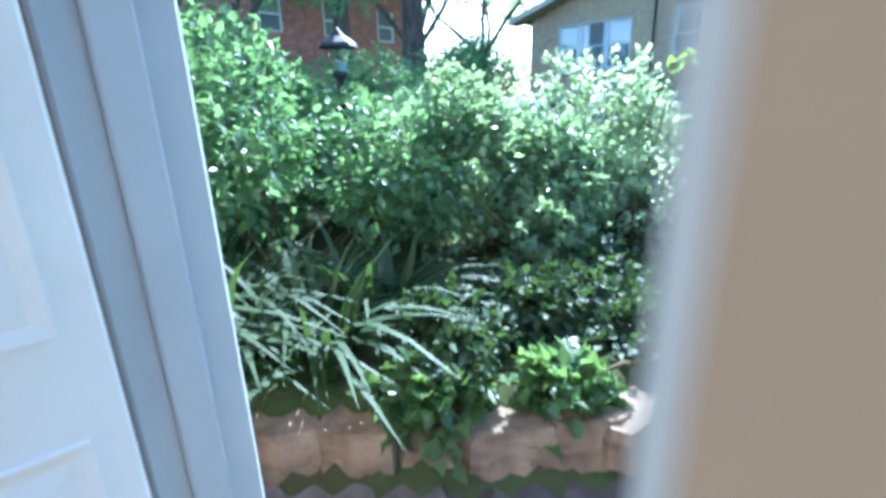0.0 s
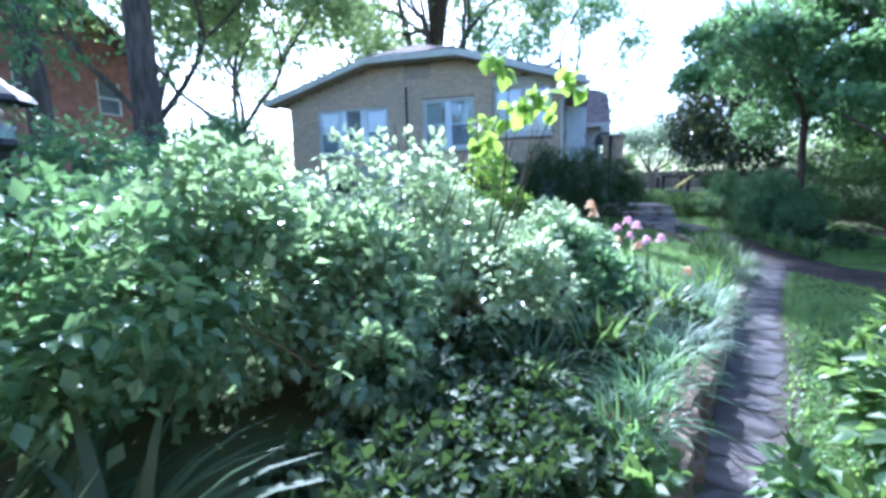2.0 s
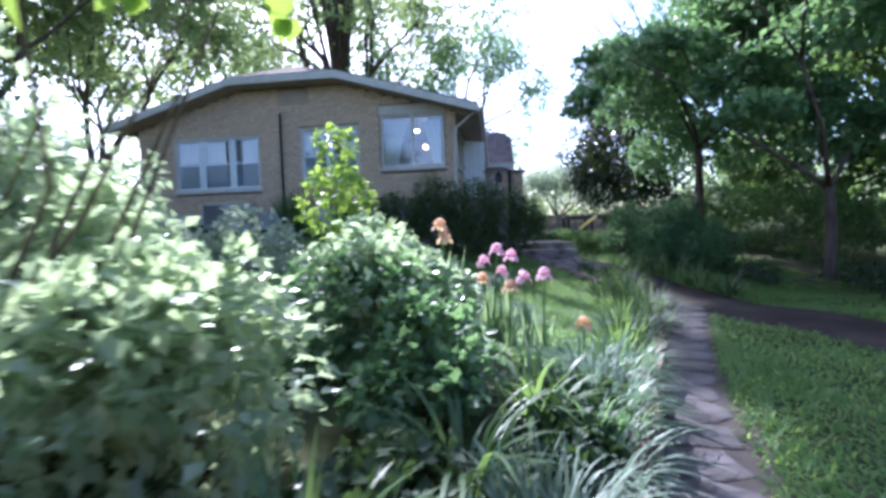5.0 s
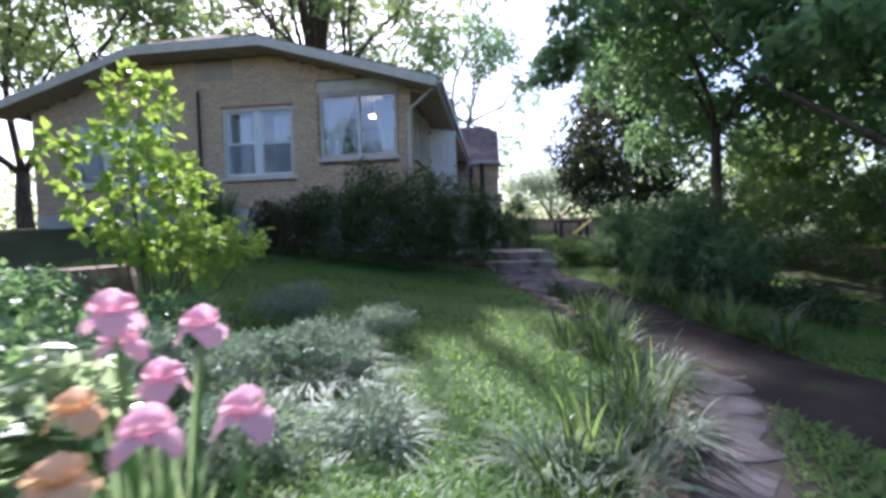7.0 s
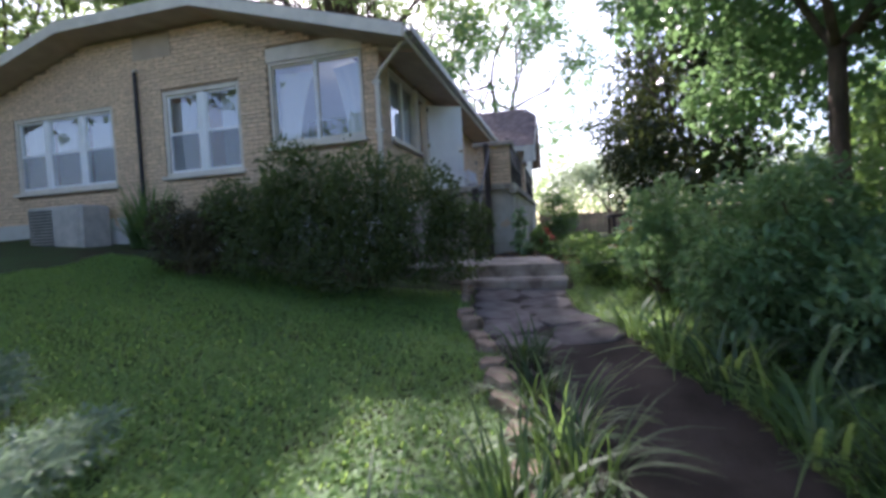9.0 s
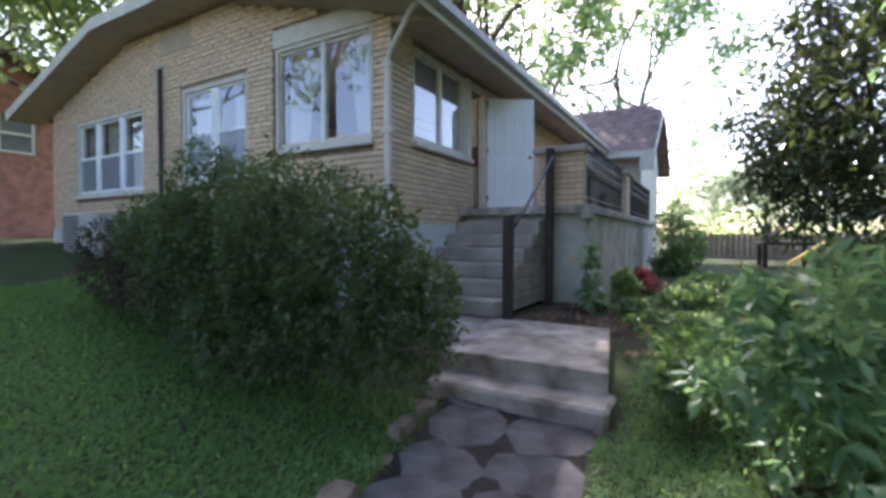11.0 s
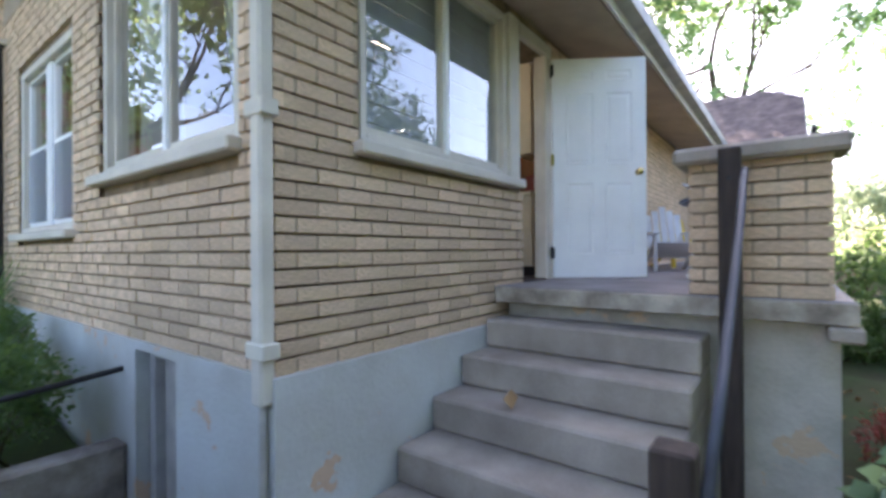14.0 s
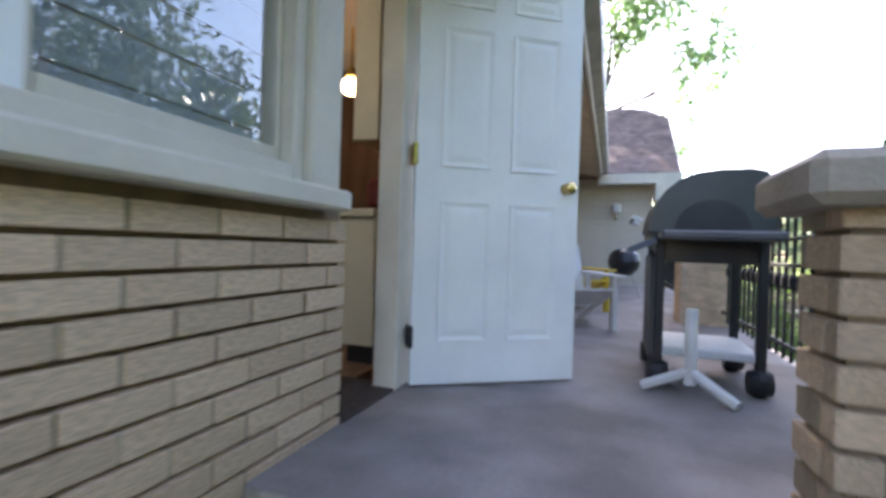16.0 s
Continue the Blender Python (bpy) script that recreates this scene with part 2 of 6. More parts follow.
LEAF_RED = leaf_material("red_leaf", (0.16, 0.025, 0.02), (0.25, 0.06, 0.04), (0.4, 0.06, 0.04), 0.5, 0.35)
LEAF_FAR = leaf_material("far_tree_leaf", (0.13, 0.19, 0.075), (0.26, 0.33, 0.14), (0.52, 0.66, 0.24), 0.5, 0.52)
# far leaf washed out: haze is put into the colour
LEAF_HAZE = leaf_material("haze_paled_far_leaf", (0.26, 0.33, 0.22), (0.4, 0.46, 0.33), (0.58, 0.66, 0.44), 0.6, 0.45)
GRASS = leaf_material("grass_blade", (0.075, 0.17, 0.055), (0.16, 0.28, 0.085), (0.5, 0.7, 0.15), 0.5, 0.48)
PETAL = leaf_material("pink_petal", (0.76, 0.42, 0.55), (0.88, 0.62, 0.7), (0.92, 0.58, 0.68), 0.6, 0.45)
PEACH = leaf_material("peach_petal", (0.8, 0.5, 0.3), (0.85, 0.68, 0.45), (0.9, 0.6, 0.35), 0.6, 0.45)
DRY_LEAF = leaf_material("fallen_dry_leaf", (0.25, 0.13, 0.05), (0.35, 0.22, 0.1), (0.3, 0.18, 0.08), 0.8, 0.15)


# ---- mesh helpers ----
class Mesh:
    """Gathers vertices and faces."""
    def __init__(self):
        self.v, self.f, self.weld = [], [], False

    def add(self, verts, faces):
        k = len(self.v)
        self.v += [tuple(p) for p in verts]
        self.f += [tuple(i + k for i in f) for f in faces]
        return self

    def box(self, x0, x1, y0, y1, z0, z1, b=0.0):
        """A box, its edges chamfered by b."""
        x0, x1, y0, y1, z0, z1 = min(x0, x1), max(x0, x1), min(y0, y1), max(y0, y1), min(z0, z1), max(z0, z1)
        b = min(b, (x1 - x0) / 2.1, (y1 - y0) / 2.1, (z1 - z0) / 2.1)
        if b <= 0:
            v = [(x, y, z) for x in (x0, x1) for y in (y0, y1) for z in (z0, z1)]
            return self.add(v, [(0, 1, 3, 2), (4, 6, 7, 5), (0, 4, 5, 1), (2, 3, 7, 6), (0, 2, 6, 4), (1, 5, 7, 3)])
        v, index = [], {}
        for sx in (0, 1):
            for sy in (0, 1):
                for sz in (0, 1):
                    for a in range(3):
                        p = [(x0 + b, x1 - b)[sx], (y0 + b, y1 - b)[sy], (z0 + b, z1 - b)[sz]]
                        p[a] = ((x0, x1)[sx], (y0, y1)[sy], (z0, z1)[sz])[a]
                        index[sx, sy, sz, a] = len(v)
                        v.append(p)
        f = []
        for a in range(3):
            o1, o2 = (a + 1) % 3, (a + 2) % 3
            for s in (0, 1):
                ring = []
                for s1, s2 in ((0, 0), (1, 0), (1, 1), (0, 1)):
                    key = [0, 0, 0]
                    key[a], key[o1], key[o2] = s, s1, s2
                    ring.append(index[(*key, a)])
                f.append(tuple(ring if s else ring[::-1]))
            for s1 in (0, 1):
                for s2 in (0, 1):
                    ka, kb = [0, 0, 0], [0, 0, 0]
                    ka[a], kb[a] = 0, 1
                    ka[o1] = kb[o1] = s1
                    ka[o2] = kb[o2] = s2
                    q = (index[(*ka, o1)], index[(*kb, o1)], index[(*kb, o2)], index[(*ka, o2)])
                    f.append(q if (s1 + s2) % 2 else q[::-1])
        for sx in (0, 1):
            for sy in (0, 1):
                for sz in (0, 1):
                    q = tuple(index[sx, sy, sz, a] for a in range(3))
                    f.append(q if (sx + sy + sz) % 2 else q[::-1])
        return self.add(v, f)

    def tube(self, points, radii, sides=7):
        """A tapered tube along points, closed at both ends."""
        pts = [Vector(p) for p in points]
        k = len(self.v)
        side = Vector((0.31, 0.17, 0.93)).cross(pts[1] - pts[0])
        for i, p in enumerate(pts):
            ahead = (pts[min(i + 1, len(pts) - 1)] - pts[max(i - 1, 0)]).normalized()
            side = (side - ahead * side.dot(ahead)).normalized()
            up = ahead.cross(side)
            r = radii[i] if hasattr(radii, "__len__") else radii
            for s in range(sides):
                a = 2 * math.pi * s / sides
                self.v.append(tuple(p + (side * math.cos(a) + up * math.sin(a)) * r))
        for i in range(len(pts) - 1):
            for s in range(sides):
                t = (s + 1) % sides
                self.f.append((k + i * sides + s, k + i * sides + t, k + (i + 1) * sides + t, k + (i + 1) * sides + s))
        self.f.append(tuple(k + s for s in reversed(range(sides))))
        self.f.append(tuple(k + (len(pts) - 1) * sides + s for s in range(sides)))
        return self

    def lathe(self, profile, centre, sides=20, squash=(1, 1)):
        """Turned about the upright axis: profile of (radius, height)."""
        k = len(self.v)
        for r, z in profile:
            for s in range(sides):
                a = 2 * math.pi * s / sides
                self.v.append((centre[0] + r * math.cos(a) * squash[0], centre[1] + r * math.sin(a) * squash[1], centre[2] + z))
        for i in range(len(profile) - 1):
            for s in range(sides):
                t = (s + 1) % sides
                self.f.append((k + i * sides + s, k + i * sides + t, k + (i + 1) * sides + t, k + (i + 1) * sides + s))
        return self

    def prism(self, outline, axis, a, b):
        """An outline of (u, w) drawn along axis 0, 1 or 2 from a to b."""
        def at(u, w, c):
            return {0: (c, u, w), 1: (u, c, w), 2: (u, w, c)}[axis]
        n = len(outline)
        v = [at(u, w, a) for u, w in outline] + [at(u, w, b) for u, w in outline]
        f = [tuple(range(n)), tuple(reversed(range(n, 2 * n)))] + [(i, i + n, (i + 1) % n + n, (i + 1) % n) for i in range(n)]
        return self.add(v, f)

    def done(self, name, smooth=False):
        me = bpy.data.meshes.new(name)
        me.from_pydata(self.v, [], self.f)
        bm = bmesh.new()
        bm.from_mesh(me)
        if self.weld:
            bmesh.ops.remove_doubles(bm, verts=bm.verts, dist=0.0005)
        if len(bm.faces) < 40000:
            bmesh.ops.recalc_face_normals(bm, faces=bm.faces)
        bm.to_mesh(me)
        bm.free()
        if smooth:
            me.polygons.foreach_set("use_smooth", [True] * len(me.polygons))
        return me


def part(name, mesh, mat, parent=None, label="", smooth=False):
    """Links a mesh as one object, under a thing or a part."""
    me = mesh.done(name, smooth) if isinstance(mesh, Mesh) else mesh
    if mat and not me.materials:
        me.materials.append(mat)
    ob = new(name, me)
    if parent:
        ob.parent = parent
        ob.matrix_parent_inverse = parent.matrix_world.inverted()
    if label:
        ob["label"] = label
    return ob


def thing(name, label, category, group="", kind="", at=(0, 0, 0)):
    e = new(name)
    e.empty_display_size = 0.1
    e.matrix_world = Matrix.Translation(at)
    bpy.context.view_layer.update()
    return tagged(e, label, category, group, kind)


def structure(name, mesh, mat, label, category, smooth=False):
    return tagged(part(name, mesh, mat, None, "", smooth), label, category, "", "structure")


# ---- the lie of the land ----
def ease(a, b, x):
    t = np.clip((x - a) / (b - a), 0, 1)
    return t * t * (3 - 2 * t)


PATH_LINE = [(-4.4, 2.95), (-3.7, 2.28), (-3.1, 1.64), (-2.55, 1.17), (-1.5, 0.86), (-0.65, 0.6), (0.0, 0.36), (0.5, 0.16), (1.27, -0.1), (1.9, -0.33), (2.6, -0.6), (3.2, -0.83), (3.83, -1.1), (4.6, -1.4)]
WALK_LINE = [(9.9, -0.38), (8.8, -0.52), (7.6, -0.95), (6.6, -1.25), (5.6, -1.45), (4.6, -1.75), (3.6, -2.1), (2.4, -2.6), (0.8, -3.3), (-1.5, -4.4)]


def line_y(x):
    xs, ys = zip(*PATH_LINE)
    return np.interp(x, xs, ys)


def land(x, y):
    """Height of the ground."""
    x, y = np.asarray(x, float), np.asarray(y, float)
    along = np.interp(x, [-60, -5, 5.2, 7.5, 9.6, 11, 13, 20, 60], [0.05, 0.05, 0.06, 0.2, 0.36, 0.5, 0.6, 0.62, 0.6])
    left = np.maximum(y - line_y(np.clip(x, -4.6, 4.6)) - 0.22, 0)
    bed = 0.25 * ease(0.0, 0.22, left) * (1 - ease(1.2, 3.4, x)) * ease(-4.3, -3.9, x)
    rise = np.interp(x, [-8, 0, 5, 10, 14], [0.02, 0.03, 0.07, 0.1, 0.1]) * np.minimum(np.maximum(y - 0.6, 0), 9)
    rise *= np.where(x > 11.4, ease(3, 6, y), 1)
    lumps = 0.02 * np.sin(2.1 * x + 0.7) * np.sin(1.7 * y) + 0.015 * np.sin(5.3 * x - 2.2 * y)
    far = np.hypot(x - 5, y) > 28
    on_path = np.abs(y - line_y(np.clip(x, -4.6, 4.6))) < 0.5
    pit = (x > 10.68) & (x < 11.6) & (y > 1.8) & (y < 3.52)
    return np.where(pit, -0.25, along + bed + rise + np.where(on_path & (x < 4.6), 0.2, 1.0) * lumps * ~far)


def ground():
    def steps(lo, hi, fine_lo, fine_hi, d):
        a = list(np.arange(fine_lo, fine_hi, d))
        out, x, g = [], fine_lo, d
        while x > lo:
            g *= 1.35
            x -= g
            out.append(x)
        back, x, g = [], fine_hi, d
        while x < hi:
            g *= 1.35
            back.append(x)
            x += g
        return np.array(sorted(out) + a + back + [x])
    xs, ys = steps(-900, 900, -6, 18, 0.11), steps(-900, 900, -6, 9, 0.11)
    X, Y = np.meshgrid(xs, ys, indexing="ij")
    Z = land(X, Y)
    nx, ny = len(xs), len(ys)
    v = np.stack([X.ravel(), Y.ravel(), Z.ravel()], 1)
    i = np.arange(nx * ny).reshape(nx, ny)
    f = np.stack([i[:-1, :-1], i[1:, :-1], i[1:, 1:], i[:-1, 1:]], -1).reshape(-1, 4)
    me = bpy.data.meshes.new("ground")
    me.from_pydata(v.tolist(), [], f.tolist())
    me.polygons.foreach_set("use_smooth", [True] * len(me.polygons))
    structure("ground", me, SOIL, "uneven garden ground of soil and mown lawn", "ground")


ground()


def bare_soil(x0, x1, y0, y1, label):
    """A patch of bare earth that follows the ground, with a ragged border."""
    n, k = 24, 18
    v, f = [], []
    for i in range(n + 1):
        for j in range(k + 1):
            u, w = i / n * 2 - 1, j / k * 2 - 1
            r = 1 + 0.08 * math.sin(7 * math.atan2(w, u)) + 0.05 * math.sin(13 * math.atan2(w, u))
            x, y = (x0 + x1) / 2 + u * r * (x1 - x0) / 2, (y0 + y1) / 2 + w * r * (y1 - y0) / 2
            edge = max(abs(u), abs(w))
            v.append((x, y, float(land(x, y)) + 0.022 - 0.045 * max(0, edge - 0.85) / 0.15))
    for i in range(n):
        for j in range(k):
            a = i * (k + 1) + j
            f.append((a, a + k + 1, a + k + 2, a + 1))
    structure("soil", Mesh().add(v, f), BARE_SOIL, label, "soil", True)


bare_soil(11.62, 13.4, -0.95, 0.5, "bare brown soil beside the porch steps")
bare_soil(9.95, 10.58, 1.95, 3.4, "bare brown soil beside the cellar entry")


# ---- leaves and stems ----
def quick_mesh(name, verts, faces_per, corners, smooth=False):
    """A mesh of many alike pieces: verts (n, k, 3), faces given for one piece, all of the same number of corners."""
    n, k = verts.shape[:2]
    f = (np.arange(n)[:, None, None] * k + np.array(faces_per)[None]).reshape(-1, corners)
    me = bpy.data.meshes.new(name)
    me.vertices.add(n * k)
    me.vertices.foreach_set("co", verts.astype(np.float32).ravel())
    me.loops.add(f.size)
    me.loops.foreach_set("vertex_index", f.astype(np.int32).ravel())
    me.polygons.add(len(f))
    me.polygons.foreach_set("loop_start", np.arange(0, f.size, corners, dtype=np.int32))
    me.polygons.foreach_set("loop_total", np.full(len(f), corners, dtype=np.int32))
    me.update(calc_edges=True)
    if smooth:
        me.polygons.foreach_set("use_smooth", [True] * len(f))
    return me


def unit(a):
    return a / np.maximum(np.linalg.norm(a, axis=-1, keepdims=True), 1e-9)


def leaves(name, at, out, length, width, rng, droop=0.25, heart=False):
    """Leaves at the points at, facing roughly along out. Each is folded along its midrib."""
    n = len(at)
    ahead = unit(out + rng.normal(0, 0.75, (n, 3)) + np.array([0, 0, -droop]))
    side = unit(np.cross(ahead, rng.normal(0, 0.45, (n, 3)) + np.array([0, 0, 1.0])))
    up = np.cross(side, ahead)
    s = (rng.uniform(0.65, 1.25, n))[:, None]
    L, W = length * s, width * s
    if heart:
        v = np.stack([at, at + ahead * L * 0.12 + side * W * 0.42 + up * W * 0.1, at + ahead * L * 0.5 + side * W * 0.5 + up * W * 0.12, at + ahead * L - up * L * 0.15,
                      at + ahead * L * 0.5 - side * W * 0.5 + up * W * 0.12, at + ahead * L * 0.12 - side * W * 0.42 + up * W * 0.1], 1)
        return quick_mesh(name, v, [(0, 1, 2, 3), (0, 3, 4, 5)], 4)
    v = np.stack([at, at + ahead * L * 0.45 + side * W * 0.5 + up * W * 0.15, at + ahead * L - up * L * 0.12, at + ahead * L * 0.45 - side * W * 0.5 + up * W * 0.15], 1)
    return quick_mesh(name, v, [(0, 1, 2), (0, 2, 3)], 3)


def in_blobs(blobs, n, rng, shell=0.45):
    """Points in ellipsoids (x, y, z, rx, ry, rz), thicker towards their outsides, in twig-like bunches, and the way outwards."""
    vol = np.array([b[3] * b[4] + b[4] * b[5] + b[3] * b[5] for b in blobs])
    pick = rng.choice(len(blobs), n // 5 + 1, p=vol / vol.sum())
    b = np.array(blobs)[pick]
    d = unit(rng.normal(0, 1, (len(pick), 3)))
    r = shell + (1.08 - shell) * rng.random((len(pick), 1)) ** 0.7
    twig = b[:, :3] + d * r * b[:, 3:]
    at = np.repeat(twig, 5, 0) + rng.normal(0, 1, (len(pick) * 5, 3)) * np.repeat(b[:, 3:], 5, 0) * 0.075
    out = np.repeat(unit(d / b[:, 3:]), 5, 0)
    return at[:n], out[:n]


def lumpy(blobs, rng, k=5, heart=0.8):
    """Each ellipsoid becomes a smaller heart with uneven boughs standing out of it."""
    out = []
    for x, y, z, rx, ry, rz in blobs:
        out.append((x, y, z, rx * heart, ry * heart, rz * heart))
        for _ in range(k):
            d = unit(rng.normal(0, 1, 3))
            d[2] = abs(d[2]) * 1.1 - 0.25
            g, f = rng.uniform(0.62, 0.86), rng.uniform(0.26, 0.46)
            out.append((x + d[0] * rx * g, y + d[1] * ry * g, z + d[2] * rz * g, rx * f, ry * f, rz * f))
    return out


def shrub(name, label, category, blobs, n, length, width, mat, stems=9, seed=1, base=None, heart=False, group="", droop=0.25, shell=0.45, stem_r=0.012):
    """A bush: woody stems from one foot into a crown of many leaves."""
    rng = np.random.default_rng(seed)
    if base is None:
        bx, by = np.mean([b[0] for b in blobs]), np.mean([b[1] for b in blobs])
        base = (bx, by, float(land(bx, by)) - 0.03)
    e = thing(name, label, category, group, at=base)
    tips, _ = in_blobs(blobs, stems * 5, rng, 0.3)
    for tip in tips[::5]:
        foot = np.array(base) + np.append(rng.normal(0, 0.08, 2), 0)
        mid = foot * 0.45 + tip * 0.55 + np.append(rng.normal(0, 0.07, 2), -0.05)
        low = foot * 0.8 + tip * 0.2 + np.append(rng.normal(0, 0.03, 2), 0.05)
        part("stem", Mesh().tube([foot, low, mid, tip], [stem_r, stem_r * 0.85, stem_r * 0.6, stem_r * 0.25], 5), STEM, e)
    at, out = in_blobs(lumpy(blobs, rng), n, rng, shell)
    low = land(at[:, 0], at[:, 1]) + 0.02
    at[:, 2] = np.maximum(at[:, 2], low + rng.random(len(at)) * 0.08)
    tagged(part("foliage", leaves("foliage", at, out, length, width, rng, droop, heart), mat, e), kind="stuff")
    return e


def blades_mesh(name, feet, heading, height, reach, width, rng, seg=4):
    """Strap leaves that rise and arch over."""
    n = len(feet)
    h = height * rng.uniform(0.6, 1.15, n)
    r = reach * rng.uniform(0.5, 1.3, n)
    hd = np.stack([np.cos(heading), np.sin(heading), 0 * heading], 1)
    sd = np.stack([-np.sin(heading), np.cos(heading), 0 * heading], 1)
    rows = []
    for i in range(seg + 1):
        t = i / seg
        c = feet + hd * (r * t ** 1.6)[:, None]
        c[:, 2] += h * (1.55 * t - 0.85 * t * t * np.clip(r / np.maximum(h, 1e-3), 0.25, 1.6))
        w = width * (1 - t ** 2.2) * 0.5 + 0.0008
        rows += [c - sd * w, c + sd * w]
    v = np.stack(rows, 1)
    f = [(2 * i, 2 * i + 1, 2 * i + 3, 2 * i + 2) for i in range(seg)]
    return quick_mesh(name, v, f, 4)


def one_blade(name, mat, height, reach, width, rng):
    me = blades_mesh(name, np.zeros((1, 3)), np.zeros(1), height, reach, width, rng, 5)
    me.materials.append(mat)
    return me


def clump(name, label, category, x, y, n, height, reach, width, mat, seed, spread=0.12, group="", singly=False):
    """A tuft of strap leaves; singly: each leaf an object."""
    rng = np.random.default_rng(seed)
    z = float(land(x, y)) - 0.01
    e = thing(name, label, category, group, at=(x, y, z))
    a = rng.uniform(0, 2 * math.pi, n)
    rr = spread * np.sqrt(rng.random(n))
    if singly:
        kinds = [one_blade("leaf", mat, height, reach, width, rng) for _ in range(7)]
        for k in range(n):
            ob = new("leaf", kinds[k % 7])
            ob.parent = e
            ob.matrix_basis = Matrix.Translation((rr[k] * math.cos(a[k]), rr[k] * math.sin(a[k]), 0)) @ Matrix.Rotation(a[k] + rng.normal(0, 0.5), 4, "Z") @ Matrix.Scale(rng.uniform(0.75, 1.2), 4)
        return e
    feet = np.stack([x + rr * np.cos(a), y + rr * np.sin(a), np.full(n, z)], 1)
    tagged(part("foliage", blades_mesh("foliage", feet, a + rng.normal(0, 0.5, n), height, reach, width, rng), mat, e), kind="stuff")
    return e


def limb(m, rng, start, way, length, r, level, ends, bend=0.25):
    """A limb that bends, tapers and forks."""
    pts, p, d = [Vector(start)], Vector(start), Vector(way).normalized()
    for i in range(4):
        d = (d + Vector(rng.normal(0, bend * 0.5, 3)) + Vector((0, 0, 0.06))).normalized()
        p = p + d * length / 4
        pts.append(p.copy())
    m.tube(pts, [r, r * 0.88, r * 0.76, r * 0.66, r * 0.55], 7 if level > 1 else 5)
    if level == 0:
        ends.append(pts[-1])
        return
    for k in range(3 if level > 1 else 2 + int(rng.integers(0, 2))):
        away = (d + Vector(rng.normal(0, 0.62, 3)) + Vector((0, 0, 0.12))).normalized()
        limb(m, rng, pts[-1 if k < 2 else 3], away, length * rng.uniform(0.6, 0.85), r * 0.5, level - 1, ends, bend)
    if level == 1:
        ends.append(pts[-1])


def tree(name, label, x, y, height, trunk_r, fork, levels, n, leaf_len, leaf_w, mat, seed, blob=0.9, blobs=None, lean=(0, 0), limb_len=None, bark=BARK, shell=0.2, droop=0.3, spread=0.75, stems=4, shade_boughs=()):
    """A tree: tapered trunk, forking limbs, and leaves in bunches round the limb ends; unseen boughs can be added for
    shade.
    """
    rng = np.random.default_rng(seed)
    z = float(land(x, y)) - 0.1
    e = thing(name, label, "tree", at=(x, y, z))
    m, ends = Mesh(), []
    top = Vector((x + lean[0], y + lean[1], z + fork))
    foot = Vector((x, y, z))
    pts = [foot, foot.lerp(top, 0.06), foot.lerp(top, 0.5) + Vector(rng.normal(0, trunk_r * 0.4, 3)), top]
    m.tube(pts, [trunk_r * 1.5, trunk_r * 1.1, trunk_r * 0.92, trunk_r * 0.8], 12)
    ll = limb_len or (height - fork) * 0.42
    part("trunk", m, bark, e, smooth=True)
    for k in range(stems):
        a = 2 * math.pi * (k + rng.random() * 0.6) / stems
        m = Mesh()
        limb(m, rng, top - Vector((0, 0, trunk_r * 0.5)), (spread * math.cos(a), spread * math.sin(a), rng.uniform(0.6, 1.1)), ll, trunk_r * 0.5, levels, ends)
        tagged(part("limb", m, bark, e, smooth=True), kind="stuff")
    bl = blobs or [(p.x, p.y, p.z, blob * rng.uniform(0.6, 1.3), blob * rng.uniform(0.6, 1.3), blob * rng.uniform(0.4, 0.9)) for p in ends]
    # added boughs, each with a limb, placed only to cast shade
    for u in shade_boughs:
        m, end = Mesh(), Vector(u[:3])
        m.tube([top, top.lerp(end, 0.5) + Vector((0, 0, 0.8)), end], [trunk_r * 0.3, trunk_r * 0.18, 0.03], 7)
        part("limb", m, bark, e, smooth=True)
    at, out = in_blobs(lumpy(bl, rng, 6, 0.88) if blobs else bl, n, rng, shell)
    at[:, 2] = np.maximum(at[:, 2], z + 0.35)
    if shade_boughs:
        more, away = in_blobs(list(shade_boughs), 900 * len(shade_boughs), rng, 0.05)
        at, out = np.concatenate([at, more]), np.concatenate([out, away])
    tagged(part("crown", leaves("crown", at, out * 0.5, leaf_len, leaf_w, rng, droop), mat, e), kind="stuff")
    return e


# ---- the house: buff brick, its gable to the lawn ----
GX, SY, FLOOR, BASE = 11.45, 1.9, 2.0, 1.73      # gable face, porch-side face, floor level, top of the foundation
HY, EAVE, COURSE, JOINT = 11.3, 4.15, 0.077, 0.013
RIDGE_Y, CLIP_Z = 6.55, 5.42
PITCH = (CLIP_Z - 4.3) / (5.05 - 1.25)
OUT_X, OUT_S, OUT_N = 10.85, 1.25, 11.9


def roof_z(y):
    return min(4.3 + PITCH * (min(y - OUT_S, OUT_N - y)), CLIP_Z)


def pierced(m, axis, c0, c1, u0, u1, z0, z1, holes):
    """A wall of thickness c0..c1 across axis, with holes (u0, u1, z0, z1) right through it."""
    us = sorted({u0, u1, *[min(max(h[k], u0), u1) for h in holes for k in (0, 1)]})
    zs = sorted({z0, z1, *[min(max(h[k], z0), z1) for h in holes for k in (2, 3)]})
    for a, b in zip(us, us[1:]):
        for c, d in zip(zs, zs[1:]):
            if any(h[0] < (a + b) / 2 < h[1] and h[2] < (c + d) / 2 < h[3] for h in holes):
                continue
            if axis == 0:
                m.box(c0, c1, a, b, c, d)
            else:
                m.box(a, b, c0, c1, c, d)
    return m


